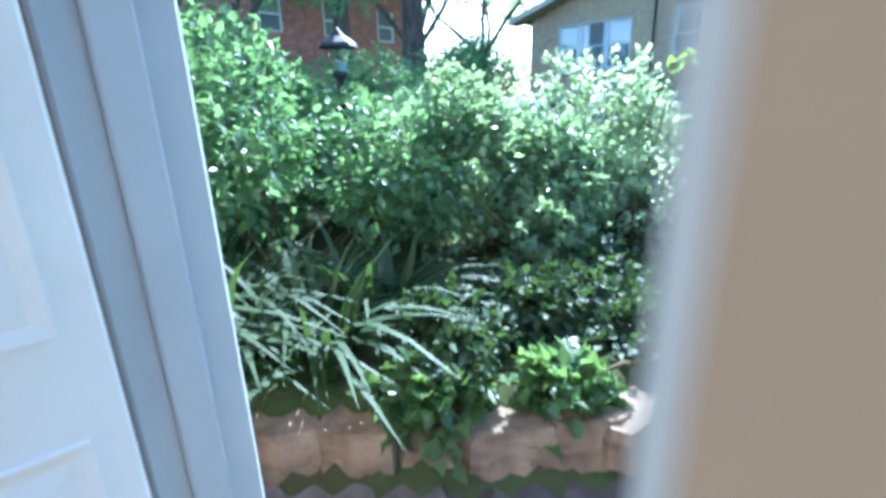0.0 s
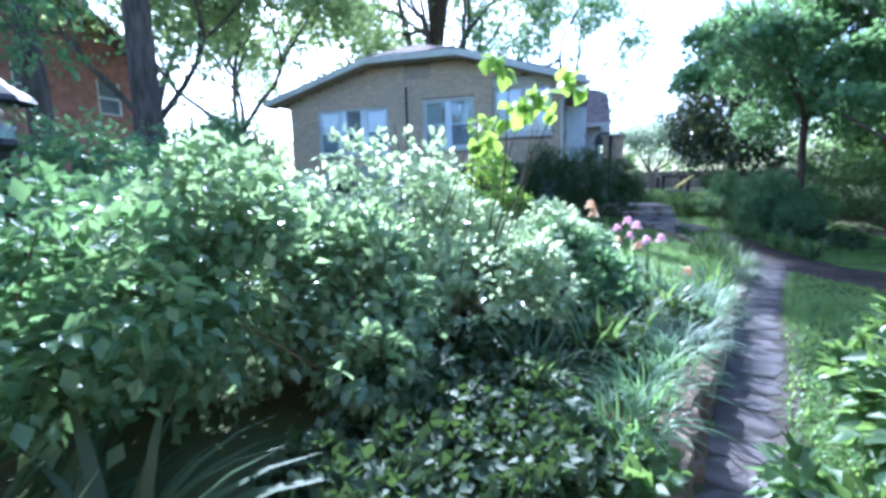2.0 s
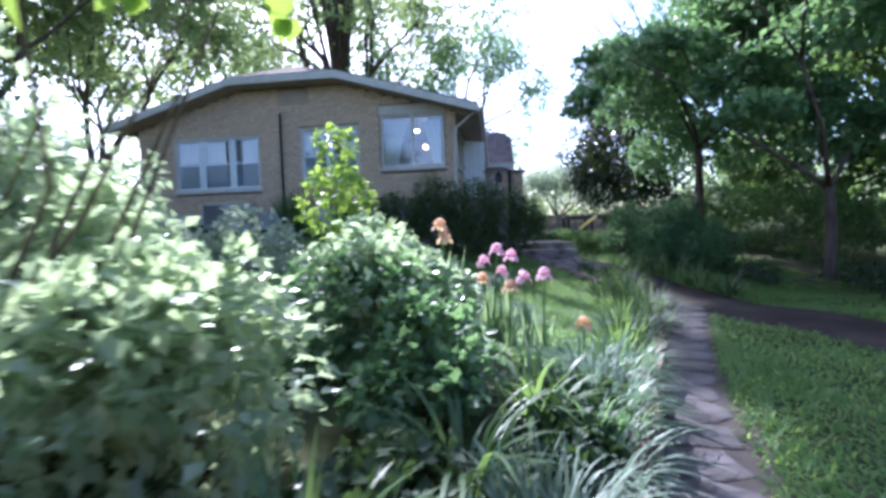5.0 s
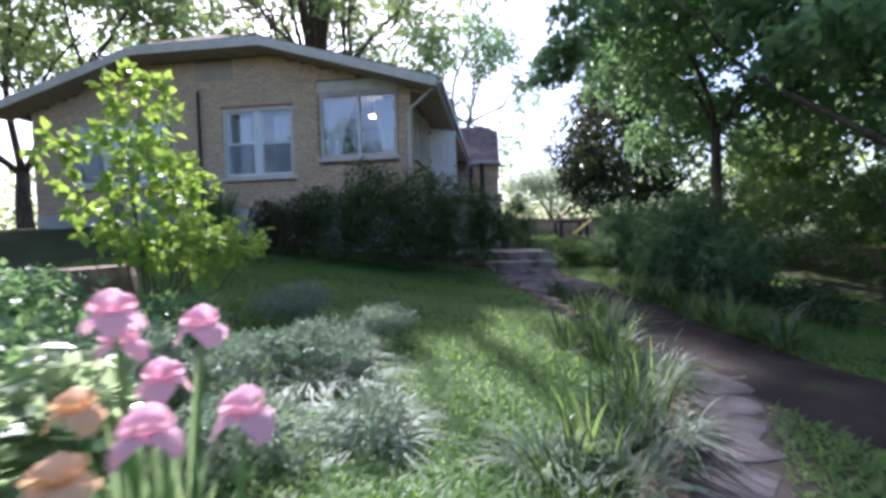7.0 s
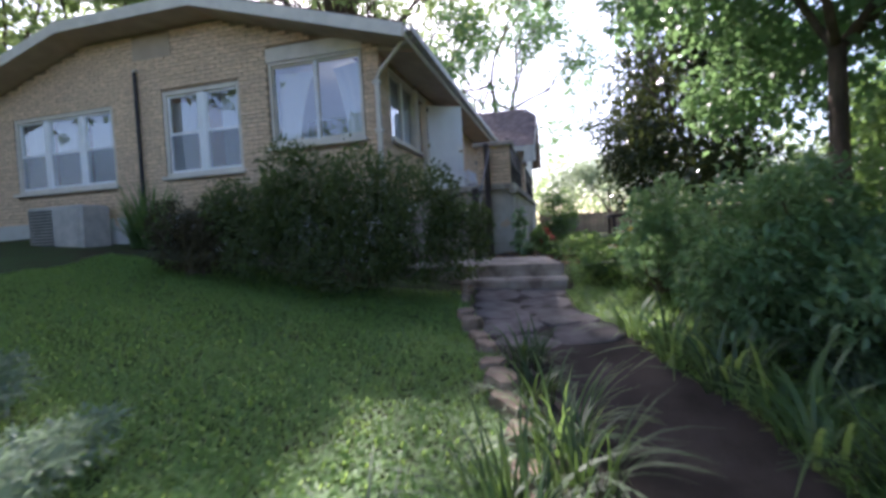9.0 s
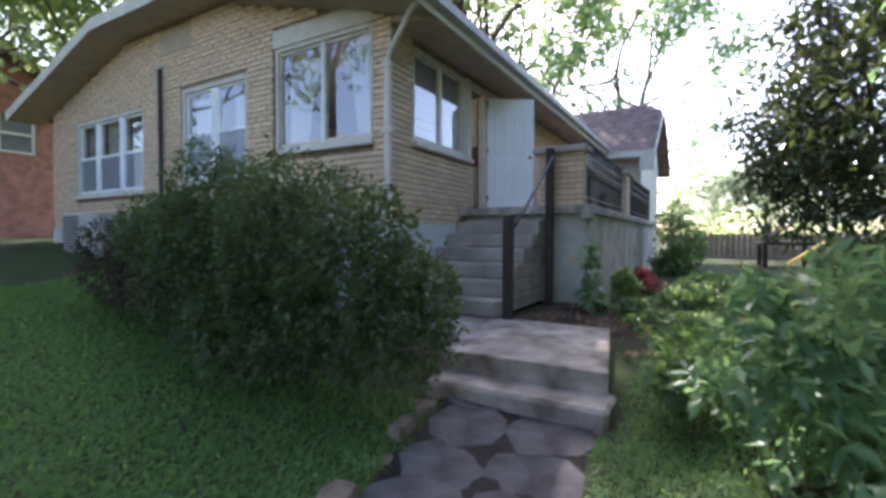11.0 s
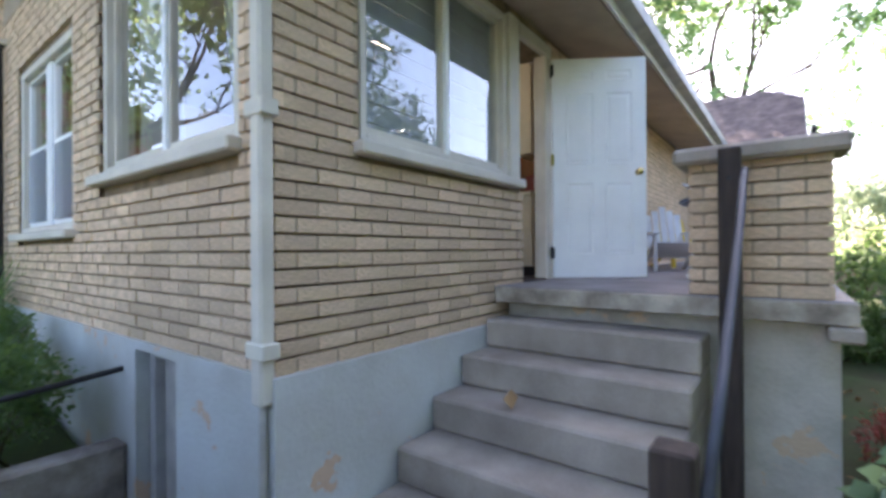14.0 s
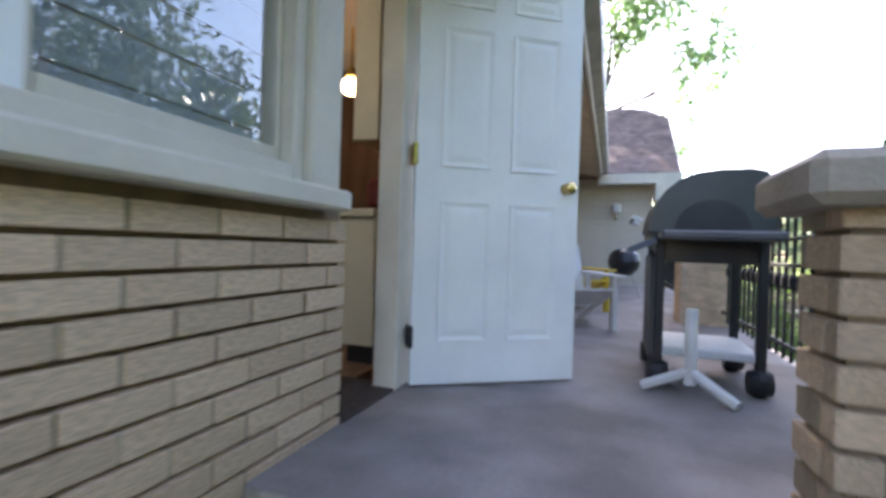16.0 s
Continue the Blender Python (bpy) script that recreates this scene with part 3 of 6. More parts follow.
WIN_WEST = [(2.21, 4.0, 2.79, 4.27), (4.62, 6.35, 2.45, 4.06), (7.55, 10.22, 2.39, 3.95)]
WIN_SOUTH = [(11.96, 13.5, 2.82, 4.1)]
DOOR_HOLE = (13.72, 14.2, 2.0, 3.99)
CELLAR = (2.79, 3.34, -0.2, 1.68)

west = pierced(Mesh(), 0, GX + 0.03, GX + 0.25, SY + 0.03, HY, BASE, EAVE + 0.12, WIN_WEST)
west.prism([(SY + 0.03, EAVE + 0.12), (HY, EAVE + 0.12), (HY, roof_z(HY) - 0.1), (8.05, CLIP_Z - 0.12), (5.05, CLIP_Z - 0.12), (SY + 0.03, roof_z(SY) - 0.1)], 0, GX + 0.03, GX + 0.25)
wall_west = structure("wall_west", west, MORTAR, "buff brick gable wall with raked mortar joints", "wall")
south = pierced(Mesh(), 1, SY + 0.03, SY + 0.25, GX + 0.25, 14.2, BASE, 4.42, WIN_SOUTH + [DOOR_HOLE, (13.5, 13.72, 2.82, 4.1)])
south.box(14.2, 22.3, SY + 0.03, SY + 0.1, BASE, 4.42)
wall_south = structure("wall_south", south, MORTAR, "buff brick porch-side wall of the house", "wall")
found = pierced(Mesh(), 0, GX - 0.02, GX + 0.25, SY - 0.03, HY, -0.4, BASE, [CELLAR])
found.box(GX + 0.25, 13.4, SY - 0.03, SY + 0.25, 0.0, BASE)
structure("foundation", found, STUCCO, "pale grey rendered foundation with patched stains", "foundation")
back = Mesh().box(GX + 0.25, 24, HY - 0.2, HY, 0.2, 4.3).box(23.8, 24, SY + 0.25, HY - 0.2, 0.2, 4.3)
structure("wall_back", back, RED_BRICK, "plain rear walls of the house", "wall")
structure("house_floor", Mesh().box(GX + 0.26, 23.7, SY + 0.26, HY - 0.3, 1.8, 1.995), WOOD_FLOOR, "dark boarded floor inside the house", "floor")
structure("house_ceiling", Mesh().box(GX + 0.26, 23.7, SY + 0.26, HY - 0.3, 4.72, 4.78), WHITE, "white ceiling inside the house", "ceiling")
inner = Mesh().box(GX + 0.27, 23, 6.48, 6.56, 2.0, 4.2)
structure("wall_kitchen", Mesh().box(17.0, 17.1, SY + 0.3, 6.47, 2.0, 4.7), DARK_PANEL, "dark brown panelled kitchen wall", "wall")
structure("wall_inside", inner, PLASTER, "tan plaster inner walls", "wall")

# roof: two slopes along x, the gable's tip cut off by a small hip
roof = Mesh()
RX1, TH, RZ = 24.4, 0.1, 4.3 + PITCH * (RIDGE_Y - OUT_S)
HIPX = OUT_X + (RZ - CLIP_Z) / 0.55
CL, CR = 5.05, 2 * RIDGE_Y - 5.05
top = [(OUT_X, OUT_S, 4.3), (RX1, OUT_S, 4.3), (RX1, RIDGE_Y, RZ), (HIPX, RIDGE_Y, RZ), (OUT_X, CL, CLIP_Z), (OUT_X, CR, CLIP_Z), (OUT_X, OUT_N, 4.3), (RX1, OUT_N, 4.3)]
low = [(x, y, z - TH) for x, y, z in top]
roof.add(top + low, [(0, 1, 2, 3, 4), (4, 3, 5), (5, 3, 2, 7, 6), (8, 12, 11, 10, 9), (12, 13, 11), (13, 14, 15, 10, 11), (0, 4, 12, 8), (4, 5, 13, 12), (5, 6, 14, 13), (0, 8, 9, 1), (6, 7, 15, 14), (1, 9, 10, 2), (2, 10, 15, 7)])
roof_ob = structure("roof", roof, SHINGLE, "grey-brown asphalt shingle roof with clipped gable", "roof")
# barge boards and soffit under the overhang
barge = Mesh()
for a, b in (((OUT_S, 4.3), (CL, CLIP_Z)), ((CL, CLIP_Z), (CR, CLIP_Z)), ((CR, CLIP_Z), (OUT_N, 4.3))):
    (ya, za), (yb, zb) = a, b
    barge.prism([(ya, za - 0.22), (yb, zb - 0.22), (yb, zb - 0.02), (ya, za - 0.02)], 0, OUT_X - 0.025, OUT_X - 0.002)
structure("trim", barge, TRIM, "weathered cream barge boards along the gable", "trim")
soffit = Mesh()
for a, b in (((OUT_S, 4.3), (CL, CLIP_Z)), ((CL, CLIP_Z), (CR, CLIP_Z)), ((CR, CLIP_Z), (OUT_N, 4.3))):
    (ya, za), (yb, zb) = a, b
    soffit.prism([(ya, za - 0.2), (yb, zb - 0.2), (yb, zb - 0.12), (ya, za - 0.12)], 0, OUT_X, GX + 0.03)
soffit.prism([(OUT_S + 0.01, 4.08), (SY + 0.03, 4.2), (SY + 0.03, 4.28), (OUT_S + 0.01, 4.18)], 0, GX + 0.03, 21.9)
soffit.weld = True
structure("soffit", soffit, SOFFIT, "tan painted boarded eaves", "soffit")
fascia = Mesh().box(OUT_X + 0.01, 21.6, OUT_S - 0.025, OUT_S - 0.002, 4.08, 4.26)
structure("fascia", fascia, TRIM, "weathered eaves board above the porch", "trim")
gut = thing("gutter", "old metal eaves gutter along the porch roof", "gutter", at=(OUT_X, OUT_S, 4.2))
part("trough", Mesh().prism([(OUT_S - 0.14, 4.27), (OUT_S - 0.13, 4.17), (OUT_S - 0.03, 4.15), (OUT_S - 0.03, 4.17), (OUT_S - 0.12, 4.185), (OUT_S - 0.125, 4.27)], 0, OUT_X, 21.58), STEEL, gut)
# ridge of shingle courses on the slope to the porch
cr = Mesh()
for k in range(24):
    y0 = OUT_S + k * (RIDGE_Y - OUT_S) / 24
    y1 = y0 + (RIDGE_Y - OUT_S) / 24 + 0.02
    z0, z1 = 4.3 + PITCH * (y0 - OUT_S), 4.3 + PITCH * (y1 - OUT_S)
    xa = OUT_X + max(0, (y0 - CL) * 0.9)
    cr.add([(xa, y0, z0 + 0.02), (21.6, y0, z0 + 0.02), (21.6, y1, z1 + 0.006), (xa, y1, z1 + 0.006)], [(0, 1, 2, 3)])
part("shingle_courses", cr, SHINGLE, roof_ob)


# ---- windows ----
def window(name, axis, face, u0, u1, z0, z1, splits, hung, label, lintel=0.0, sill=True):
    """A framed window in the wall face (0: gable, 1: porch side). splits: upright posts; hung: a meeting rail with screens below."""
    def box(m, ua, ub, ca, cb, za, zb, b=0.006):
        return m.box(face + ca, face + cb, ua, ub, za, zb, b) if axis == 0 else m.box(ua, ub, face + ca, face + cb, za, zb, b)
    e = thing(name, label, "window", kind="structure", at=((face, (u0 + u1) / 2, z0) if axis == 0 else ((u0 + u1) / 2, face, z0)))
    fr = Mesh()
    w, rim = (0.075, 0.035) if hung else (0.05, 0.018)
    leaf_paint = WHITE if hung else TRIM
    for a, b, c, d in ((u0, u0 + w, z0, z1), (u1 - w, u1, z0, z1), (u0 + w, u1 - w, z1 - w, z1), (u0 + w, u1 - w, z0, z0 + 0.06)):
        box(fr, a, b, 0.02, 0.2, c, d)
    part("window_frame", fr, TRIM, e)
    for p, pw in splits:
        box(mm := Mesh(), p - pw / 2, p + pw / 2, 0.05, 0.16, z0 + 0.06, z1 - w)
        part("mullion", mm, WHITE, e)
    edges = [u0 + w] + [v for p, pw in splits for v in (p - pw / 2, p + pw / 2)] + [u1 - w]
    for a, b in zip(edges[::2], edges[1::2]):
        sash = Mesh()
        for c, d, g, h in ((a, a + rim, z0 + 0.06, z1 - w), (b - rim, b, z0 + 0.06, z1 - w), (a + rim, b - rim, z1 - w - 0.04, z1 - w), (a + rim, b - rim, z0 + 0.06, z0 + 0.11)):
            box(sash, c, d, 0.07, 0.12, g, h, 0.004)
        zm = (z0 + z1) / 2
        if hung:
            box(sash, a + rim, b - rim, 0.07, 0.12, zm - 0.025, zm + 0.025, 0.004)
        part("sash", sash, leaf_paint, e)
        for c, d in (((z0 + 0.11, zm - 0.025), (zm + 0.025, z1 - w - 0.04)) if hung else ((z0 + 0.11, z1 - w - 0.04),)):
            g = Mesh()
            p, q, at = a + rim, b - rim, face + 0.09
            g.add([(at, p, c), (at, p, d), (at, q, d), (at, q, c)] if axis == 0 else [(p, at, c), (q, at, c), (q, at, d), (p, at, d)], [(0, 1, 2, 3)])
            g = g.done("pane")
            want = Vector((-1, 0, 0)) if axis == 0 else Vector((0, -1, 0))
            if g.polygons[0].normal.dot(want) < 0:
                g.flip_normals()
            pane = part("pane", g, GLASS, e)
            pane.visible_shadow = False
        if hung:
            p, q, at = a + rim, b - rim, face + 0.056
            sc = Mesh().add([(at, p, z0 + 0.11), (at, p, zm - 0.025), (at, q, zm - 0.025), (at, q, z0 + 0.11)], [(0, 1, 2, 3)]).done("insect_screen")
            if sc.polygons[0].normal.x > 0:
                sc.flip_normals()
            part("insect_screen", sc, SCREEN_HALF, e).visible_shadow = False
    if sill:
        box(si := Mesh(), u0 - 0.06, u1 + (0.06 if axis == 0 else 0.14), -0.075, 0.05, z0 - 0.07, z0 - 0.002, 0.01)
        part("window_sill", si, TRIM, e, "pale stone sill with chipped paint")
    if lintel:
        box(li := Mesh(), u0 - 0.03, u1 + 0.03, -0.012, 0.1, z1 + 0.002, z1 + lintel, 0.01)
        part("lintel", li, TRIM, e, "painted board above the window")
    return e


SCREEN_HALF = screen_material("dark_insect_screen", (0.27, 0.3, 0.34), 0.5)
window("window_1", 0, GX, *WIN_WEST[0], [(3.1, 0.05)], False, "wide two-light window with cream frame and sheer curtains", lintel=0.26)
window("window_2", 0, GX, *WIN_WEST[1], [(5.5, 0.16)], True, "pair of white sash windows with insect screens below")
window("window_3", 0, GX, *WIN_WEST[2], [(8.44, 0.14), (9.38, 0.14)], True, "row of three sash windows with insect screens")
window("window_4", 1, SY, *WIN_SOUTH[0], [(12.76, 0.05)], False, "two-light porch-side window reflecting sky and trees")


def curtain(x, ya, yb, z0, z1, tie, drawn=0.72):
    """A sheer curtain, gathered and drawn to one side."""
    v, f, n, k = [], [], 26, 10
    for j in range(k + 1):
        t = j / k
        z = z1 + (z0 - z1) * t
        keep = 1 - drawn * t ** 0.8 * (1 - 0.25 * t)
        for i in range(n + 1):
            s = i / n
            y = ya + (yb - ya) * s * keep
            v.append((x + 0.025 * math.sin(s * 60 + t * 2), y, z - 0.05 * s * tie))
    for j in range(k):
        for i in range(n):
            a = j * (n + 1) + i
            f.append((a, a + 1, a + n + 2, a + n + 1))
    return Mesh().add(v, f)


for ya, yb in ((2.34, 2.85), (3.95, 3.2)):
    c = thing("curtain", "white sheer curtain gathered to one side", "curtain", "curtains", at=(GX + 0.24, ya, 4.15))
    part("cloth", curtain(GX + 0.24, ya, yb, 2.7, 4.15, 1), CURTAIN, c, smooth=True)
for ya, yb in ((4.68, 5.2), (6.32, 5.75), (7.62, 8.4), (8.5, 9.34), (10.2, 9.44)):
    c = thing("curtain", "white sheer curtain behind a sash window", "curtain", "curtains", at=(GX + 0.24, ya, 3.9))
    part("cloth", curtain(GX + 0.24, ya, yb, 2.35, 3.9, 0, 0.08), CURTAIN, c, smooth=True)
blind = thing("window_blind", "white slatted blind behind the porch-side window", "blind", at=(12.7, SY + 0.15, 4.1))
slat = Mesh().box(12.02, 13.44, SY + 0.135, SY + 0.141, 0, 0.114, 0.002).done("slat")
slat.materials.append(BLIND)
for k in range(10):
    ob = part("slat", slat, None, blind)
    ob.matrix_parent_inverse = Matrix.Identity(4)
    ob.matrix_basis = Matrix.Translation((-12.7, -SY - 0.15, -4.1 + 2.86 + k * 0.118))

# louvred attic vent, waste pipe, corner downspout
vent = thing("attic_vent", "painted attic vent panel high in the gable", "vent", at=(GX, 6.5, 4.7))
part("panel", Mesh().box(GX - 0.012, GX + 0.05, 6.05, 6.95, 4.72, 5.15, 0.01), SOFFIT, vent)
pipe = thing("vent_pipe", "thin dark vent pipe standing against the gable", "pipe", at=(GX - 0.06, 6.88, 1.3))
part("pipe", Mesh().tube([(GX - 0.06, 6.88, 1.2), (GX - 0.06, 6.88, 4.45), (GX - 0.03, 6.88, 4.52)], 0.035, 9), IRON, pipe)
part("cap", Mesh().tube([(GX - 0.07, 6.88, 4.5), (GX + 0.03, 6.88, 4.53)], 0.042, 9), TRIM, pipe)
spout = thing("downspout", "square cream downspout with straps at the house corner", "downspout", at=(GX - 0.05, 1.97, 0.7))
part("pipe", Mesh().box(GX - 0.075, GX - 0.005, 1.885, 1.965, 1.62, 3.72, 0.012), TRIM, spout)
part("lower_pipe", Mesh().tube([(GX - 0.045, 1.925, 0.62), (GX - 0.04, 1.925, 1.64)], 0.019, 8), STEEL, spout)
part("elbow", Mesh().tube([(GX - 0.04, 1.925, 3.7), (GX - 0.06, 1.86, 3.82), (GX - 0.3, 1.4, 4.1), (GX - 0.38, OUT_S - 0.08, 4.17)], 0.036, 8), TRIM, spout)
for z in (1.85, 2.86, 3.66):
    part("strap", Mesh().box(GX - 0.082, GX + 0.0, 1.855, 1.995, z - 0.035, z + 0.035, 0.006), TRIM, spout)


# ---- porch door, jambs, kitchen seen through it ----
e = thing("door_1", "opening of the kitchen door with cream jambs", "doorway", kind="structure", at=(13.9, SY, 2.0))
part("jamb", Mesh().box(14.13, 14.2, SY - 0.02, SY + 0.1, 2.0, 3.99, 0.008), TRIM, e)
part("casing", Mesh().box(14.2, 14.31, SY - 0.012, SY + 0.06, 2.0, 3.99, 0.006), TRIM, e)
part("corner_post", Mesh().box(13.5, 13.66, SY - 0.012, SY + 0.18, 2.82, 4.12, 0.01), TRIM, e)
part("head", Mesh().box(13.66, 14.26, SY - 0.02, SY + 0.2, 3.992, 4.1, 0.008), TRIM, e)
part("threshold", Mesh().box(13.72, 14.2, SY - 0.01, SY + 0.3, 1.98, 2.012, 0.006), DARK_WOOD, e)


def panel_door(w, h, t, stile=0.12):
    """Six raised panels on both faces of a slab that stands on z = 0 and runs along x."""
    m = Mesh().box(0, w, -t / 2, t / 2, 0, h, 0.004)
    cols = ((stile, w / 2 - 0.05), (w / 2 + 0.05, w - 0.12))
    rows = ((0.2, 0.84), (1.0, 1.64), (1.74, h - 0.11))
    panels = []
    for a, b in cols:
        for c, d in rows:
            for s in (1, -1):
                p = Mesh()
                y = s * t / 2
                ring, inset = 0.022, 0.05
                o = [(a, c), (b, c), (b, d), (a, d)]
                i1 = [(a + ring, c + ring), (b - ring, c + ring), (b - ring, d - ring), (a + ring, d - ring)]
                i2 = [(a + inset, c + inset), (b - inset, c + inset), (b - inset, d - inset), (a + inset, d - inset)]
                v = [(u, y + s * 0.009, z) for u, z in o] + [(u, y + s * 0.001, z) for u, z in i1] + [(u, y + s * 0.007, z) for u, z in i2] + [(u, y - s * 0.001, z) for u, z in o]
                f = [(k, (k + 1) % 4, (k + 1) % 4 + 4, k + 4) for k in range(4)] + [(k + 4, (k + 1) % 4 + 4, (k + 1) % 4 + 8, k + 8) for k in range(4)] + [(8, 9, 10, 11)]
                f += [(k + 12, (k + 1) % 4 + 12, (k + 1) % 4, k) for k in range(4)]
                p.add(v, f)
                panels.append(p)
    return m, panels


def door(name, label, m, w=0.84, h=2.03, hinges=(0.22, 1.05, 1.85), stile=0.12):
    d = thing(name, label, "door")
    slab, panels = panel_door(w, h, 0.044, stile)
    part("slab", slab, WHITE, d)
    for p in panels:
        part("raised_panel", p, WHITE, d)
    for s in (1, -1):
        part("knob", Mesh().tube([(w - 0.07, s * 0.02, 0.93), (w - 0.07, s * 0.045, 0.93), (w - 0.07, s * 0.055, 0.93), (w - 0.07, s * 0.075, 0.93), (w - 0.07, s * 0.085, 0.93)], [0.03, 0.014, 0.026, 0.03, 0.015], 14), BRASS, d, "round brass knob", smooth=True)
    for z in hinges:
        part("hinge", Mesh().box(-0.012, 0.01, -0.03, 0.034, z - 0.05, z + 0.05, 0.003), BRASS if z == 1.05 else IRON, d, "dark hinge")
    d.matrix_world = m
    return d


door("porch_door", "white six-panel door standing open onto the porch", pose(14.215, 1.86, 2.012, 0, 0, math.degrees(math.atan2(1.19 - 1.86, 14.665 - 14.22))), 0.815, 1.95)

cab = thing("kitchen_cabinet", "cream kitchen cabinet with dark toe kick", "cabinet", at=(14.9, 2.3, 2.0))
part("body", Mesh().box(14.45, 15.3, 2.18, 2.41, 2.1, 2.79, 0.006), CREAM, cab)
part("plinth", Mesh().box(14.5, 15.3, 2.18, 2.36, 2.0, 2.1), IRON, cab)
part("cabinet_door", Mesh().box(14.5, 14.9, 2.41, 2.425, 2.13, 2.76, 0.004), CREAM, cab)
wt = thing("kitchen_worktop", "pale kitchen worktop on the cabinet", "worktop", at=(14.9, 2.3, 2.79))
part("top", Mesh().box(14.43, 15.3, 2.18, 2.44, 2.792, 2.835, 0.006), CREAM, wt)
up = thing("wall_cabinet", "cream wall cabinet above the worktop", "cabinet", at=(14.9, 2.25, 3.2))
part("body", Mesh().box(14.45, 15.3, 2.18, 2.335, 3.2, 4.3, 0.006), CREAM, up)
part("cabinet_door", Mesh().box(14.48, 14.86, 2.336, 2.348, 3.23, 4.26, 0.004), CREAM, up)
toaster = thing("toaster", "dark red toaster on the worktop", "toaster", at=(14.8, 2.3, 2.84))
part("body", Mesh().box(14.7, 14.95, 2.22, 2.4, 2.85, 3.04, 0.03), LEAF_RED, toaster)
part("base", Mesh().box(14.69, 14.96, 2.21, 2.41, 2.836, 2.85, 0.004), IRON, toaster)
fix = thing("ceiling_light", "lit round glass ceiling light in the kitchen", "lamp", at=(13.5, 3.3, 4.72))
part("stem", Mesh().tube([(13.5, 3.3, 4.72), (13.5, 3.3, 4.24)], 0.012, 6), BRASS, fix)
part("bowl", Mesh().lathe([(0.09, 0.05), (0.1, 0.03), (0.075, -0.02), (0.001, -0.035)], (13.5, 3.3, 4.2)), glow_material("ceiling_light_glass", (1.0, 0.84, 0.6), 3.5), fix, smooth=True)
LX, LY = 16.12, 3.4
lamp = thing("pendant_lamp", "lit globe pendant lamp hanging in the kitchen", "lamp", at=(LX, LY, 4.72))
part("rod", Mesh().tube([(LX, LY, 4.72), (LX, LY, 4.3)], 0.012, 6), BRASS, lamp)
part("fitter", Mesh().lathe([(0.02, 0.1), (0.045, 0.08), (0.05, 0.03), (0.075, 0.0), (0.06, -0.02)], (LX, LY, 4.24)), BRASS, lamp)
part("globe", Mesh().lathe([(0.06, 0.0), (0.095, -0.025), (0.1, -0.07), (0.092, -0.11), (0.05, -0.14), (0.001, -0.145)], (LX, LY, 4.22)), glow_material("lamp_globe", (1.0, 0.66, 0.33), 4.5), lamp, smooth=True)
bulb = bpy.data.lights.new("kitchen_bulb", "POINT")
bulb.energy, bulb.color, bulb.shadow_soft_size = 3.0, (1, 0.94, 0.82), 0.12
new("kitchen_bulb", bulb).location = (13.5, 3.3, 4.05)


# ---- porch, steps, landing ----
pf = structure("porch_floor", Mesh().box(13.27, 22.1, -0.1, SY + 0.02, 1.88, 2.0, 0.012), PORCH_FLOOR, "grey stained concrete porch floor with a thick lip", "floor")
pw = Mesh().box(13.42, 22.1, -0.04, 0.16, 0.2, 1.88).box(13.42, 13.6, 0.16, SY - 0.03, 0.2, 1.88)
structure("porch_base", pw, STUCCO_OLD, "pale rendered wall below the porch", "wall")
structure("porch_lip", Mesh().box(13.25, 13.268, -0.1, SY - 0.01, 1.884, 1.994, 0.006), CONCRETE_LIP, "pale stained edge of the porch floor", "trim")
steps = thing("porch_steps", "flight of worn grey concrete steps up to the porch", "steps", kind="structure", at=(12.3, 1.2, 0.64))
for i in range(6):
    x0 = 11.54 + 0.306 * i
    part("step", Mesh().box(x0, 13.41, 0.54, SY - 0.035, 0.64 + 0.19 * i + 0.002, 0.83 + 0.19 * i, 0.014), CONCRETE, steps)
land_ob = thing("landing", "broad weathered concrete landing slabs before the steps", "landing", kind="structure", at=(10.7, 0, 0.5))
part("slab", Mesh().prism([(9.98, -0.95), (11.56, -0.68), (11.6, 0.52), (10.0, 0.52)], 2, 0.4, 0.64).prism([(9.985, -0.94), (11.55, -0.672), (11.592, 0.512), (10.008, 0.512)], 2, 0.64, 0.648), CONCRETE_OLD, land_ob)
part("slab", Mesh().box(10.35, 11.62, 0.54, 1.9, 0.42, 0.636, 0.02), CONCRETE_OLD, land_ob)
part("lower_step", Mesh().box(9.68, 10.05, -1.0, 0.3, 0.2, 0.5, 0.025), CONCRETE_OLD, land_ob)

pil = thing("porch_pillar", "stubby buff brick porch pillar with concrete cap", "pillar", "porch pillars", at=(13.39, 0.3, 2.0))
part("core", Mesh().box(13.31, 13.46, 0.01, 0.61, 2.0, 2.73), MORTAR, pil)
part("cap", Mesh().box(13.21, 13.56, -0.08, 0.7, 2.732, 2.825, 0.02), CONCRETE, pil)
pil2 = thing("porch_pillar", "stubby buff brick porch pillar with concrete cap", "pillar", "porch pillars", at=(17.3, 0.2, 2.0))
part("core", Mesh().box(17.05, 17.5, -0.02, 0.4, 2.0, 2.84), BRICK_REST, pil2)
part("cap", Mesh().box(16.98, 17.57, -0.09, 0.47, 2.842, 2.93, 0.02), CONCRETE, pil2)
ledge = thing("pillar_ledge", "concrete ledge under the porch pillar", "ledge", at=(13.6, 0.3, 1.9))
part("band", Mesh().box(13.24, 13.6, -0.12, 0.02, 1.8, 1.876, 0.012), CONCRETE, ledge)


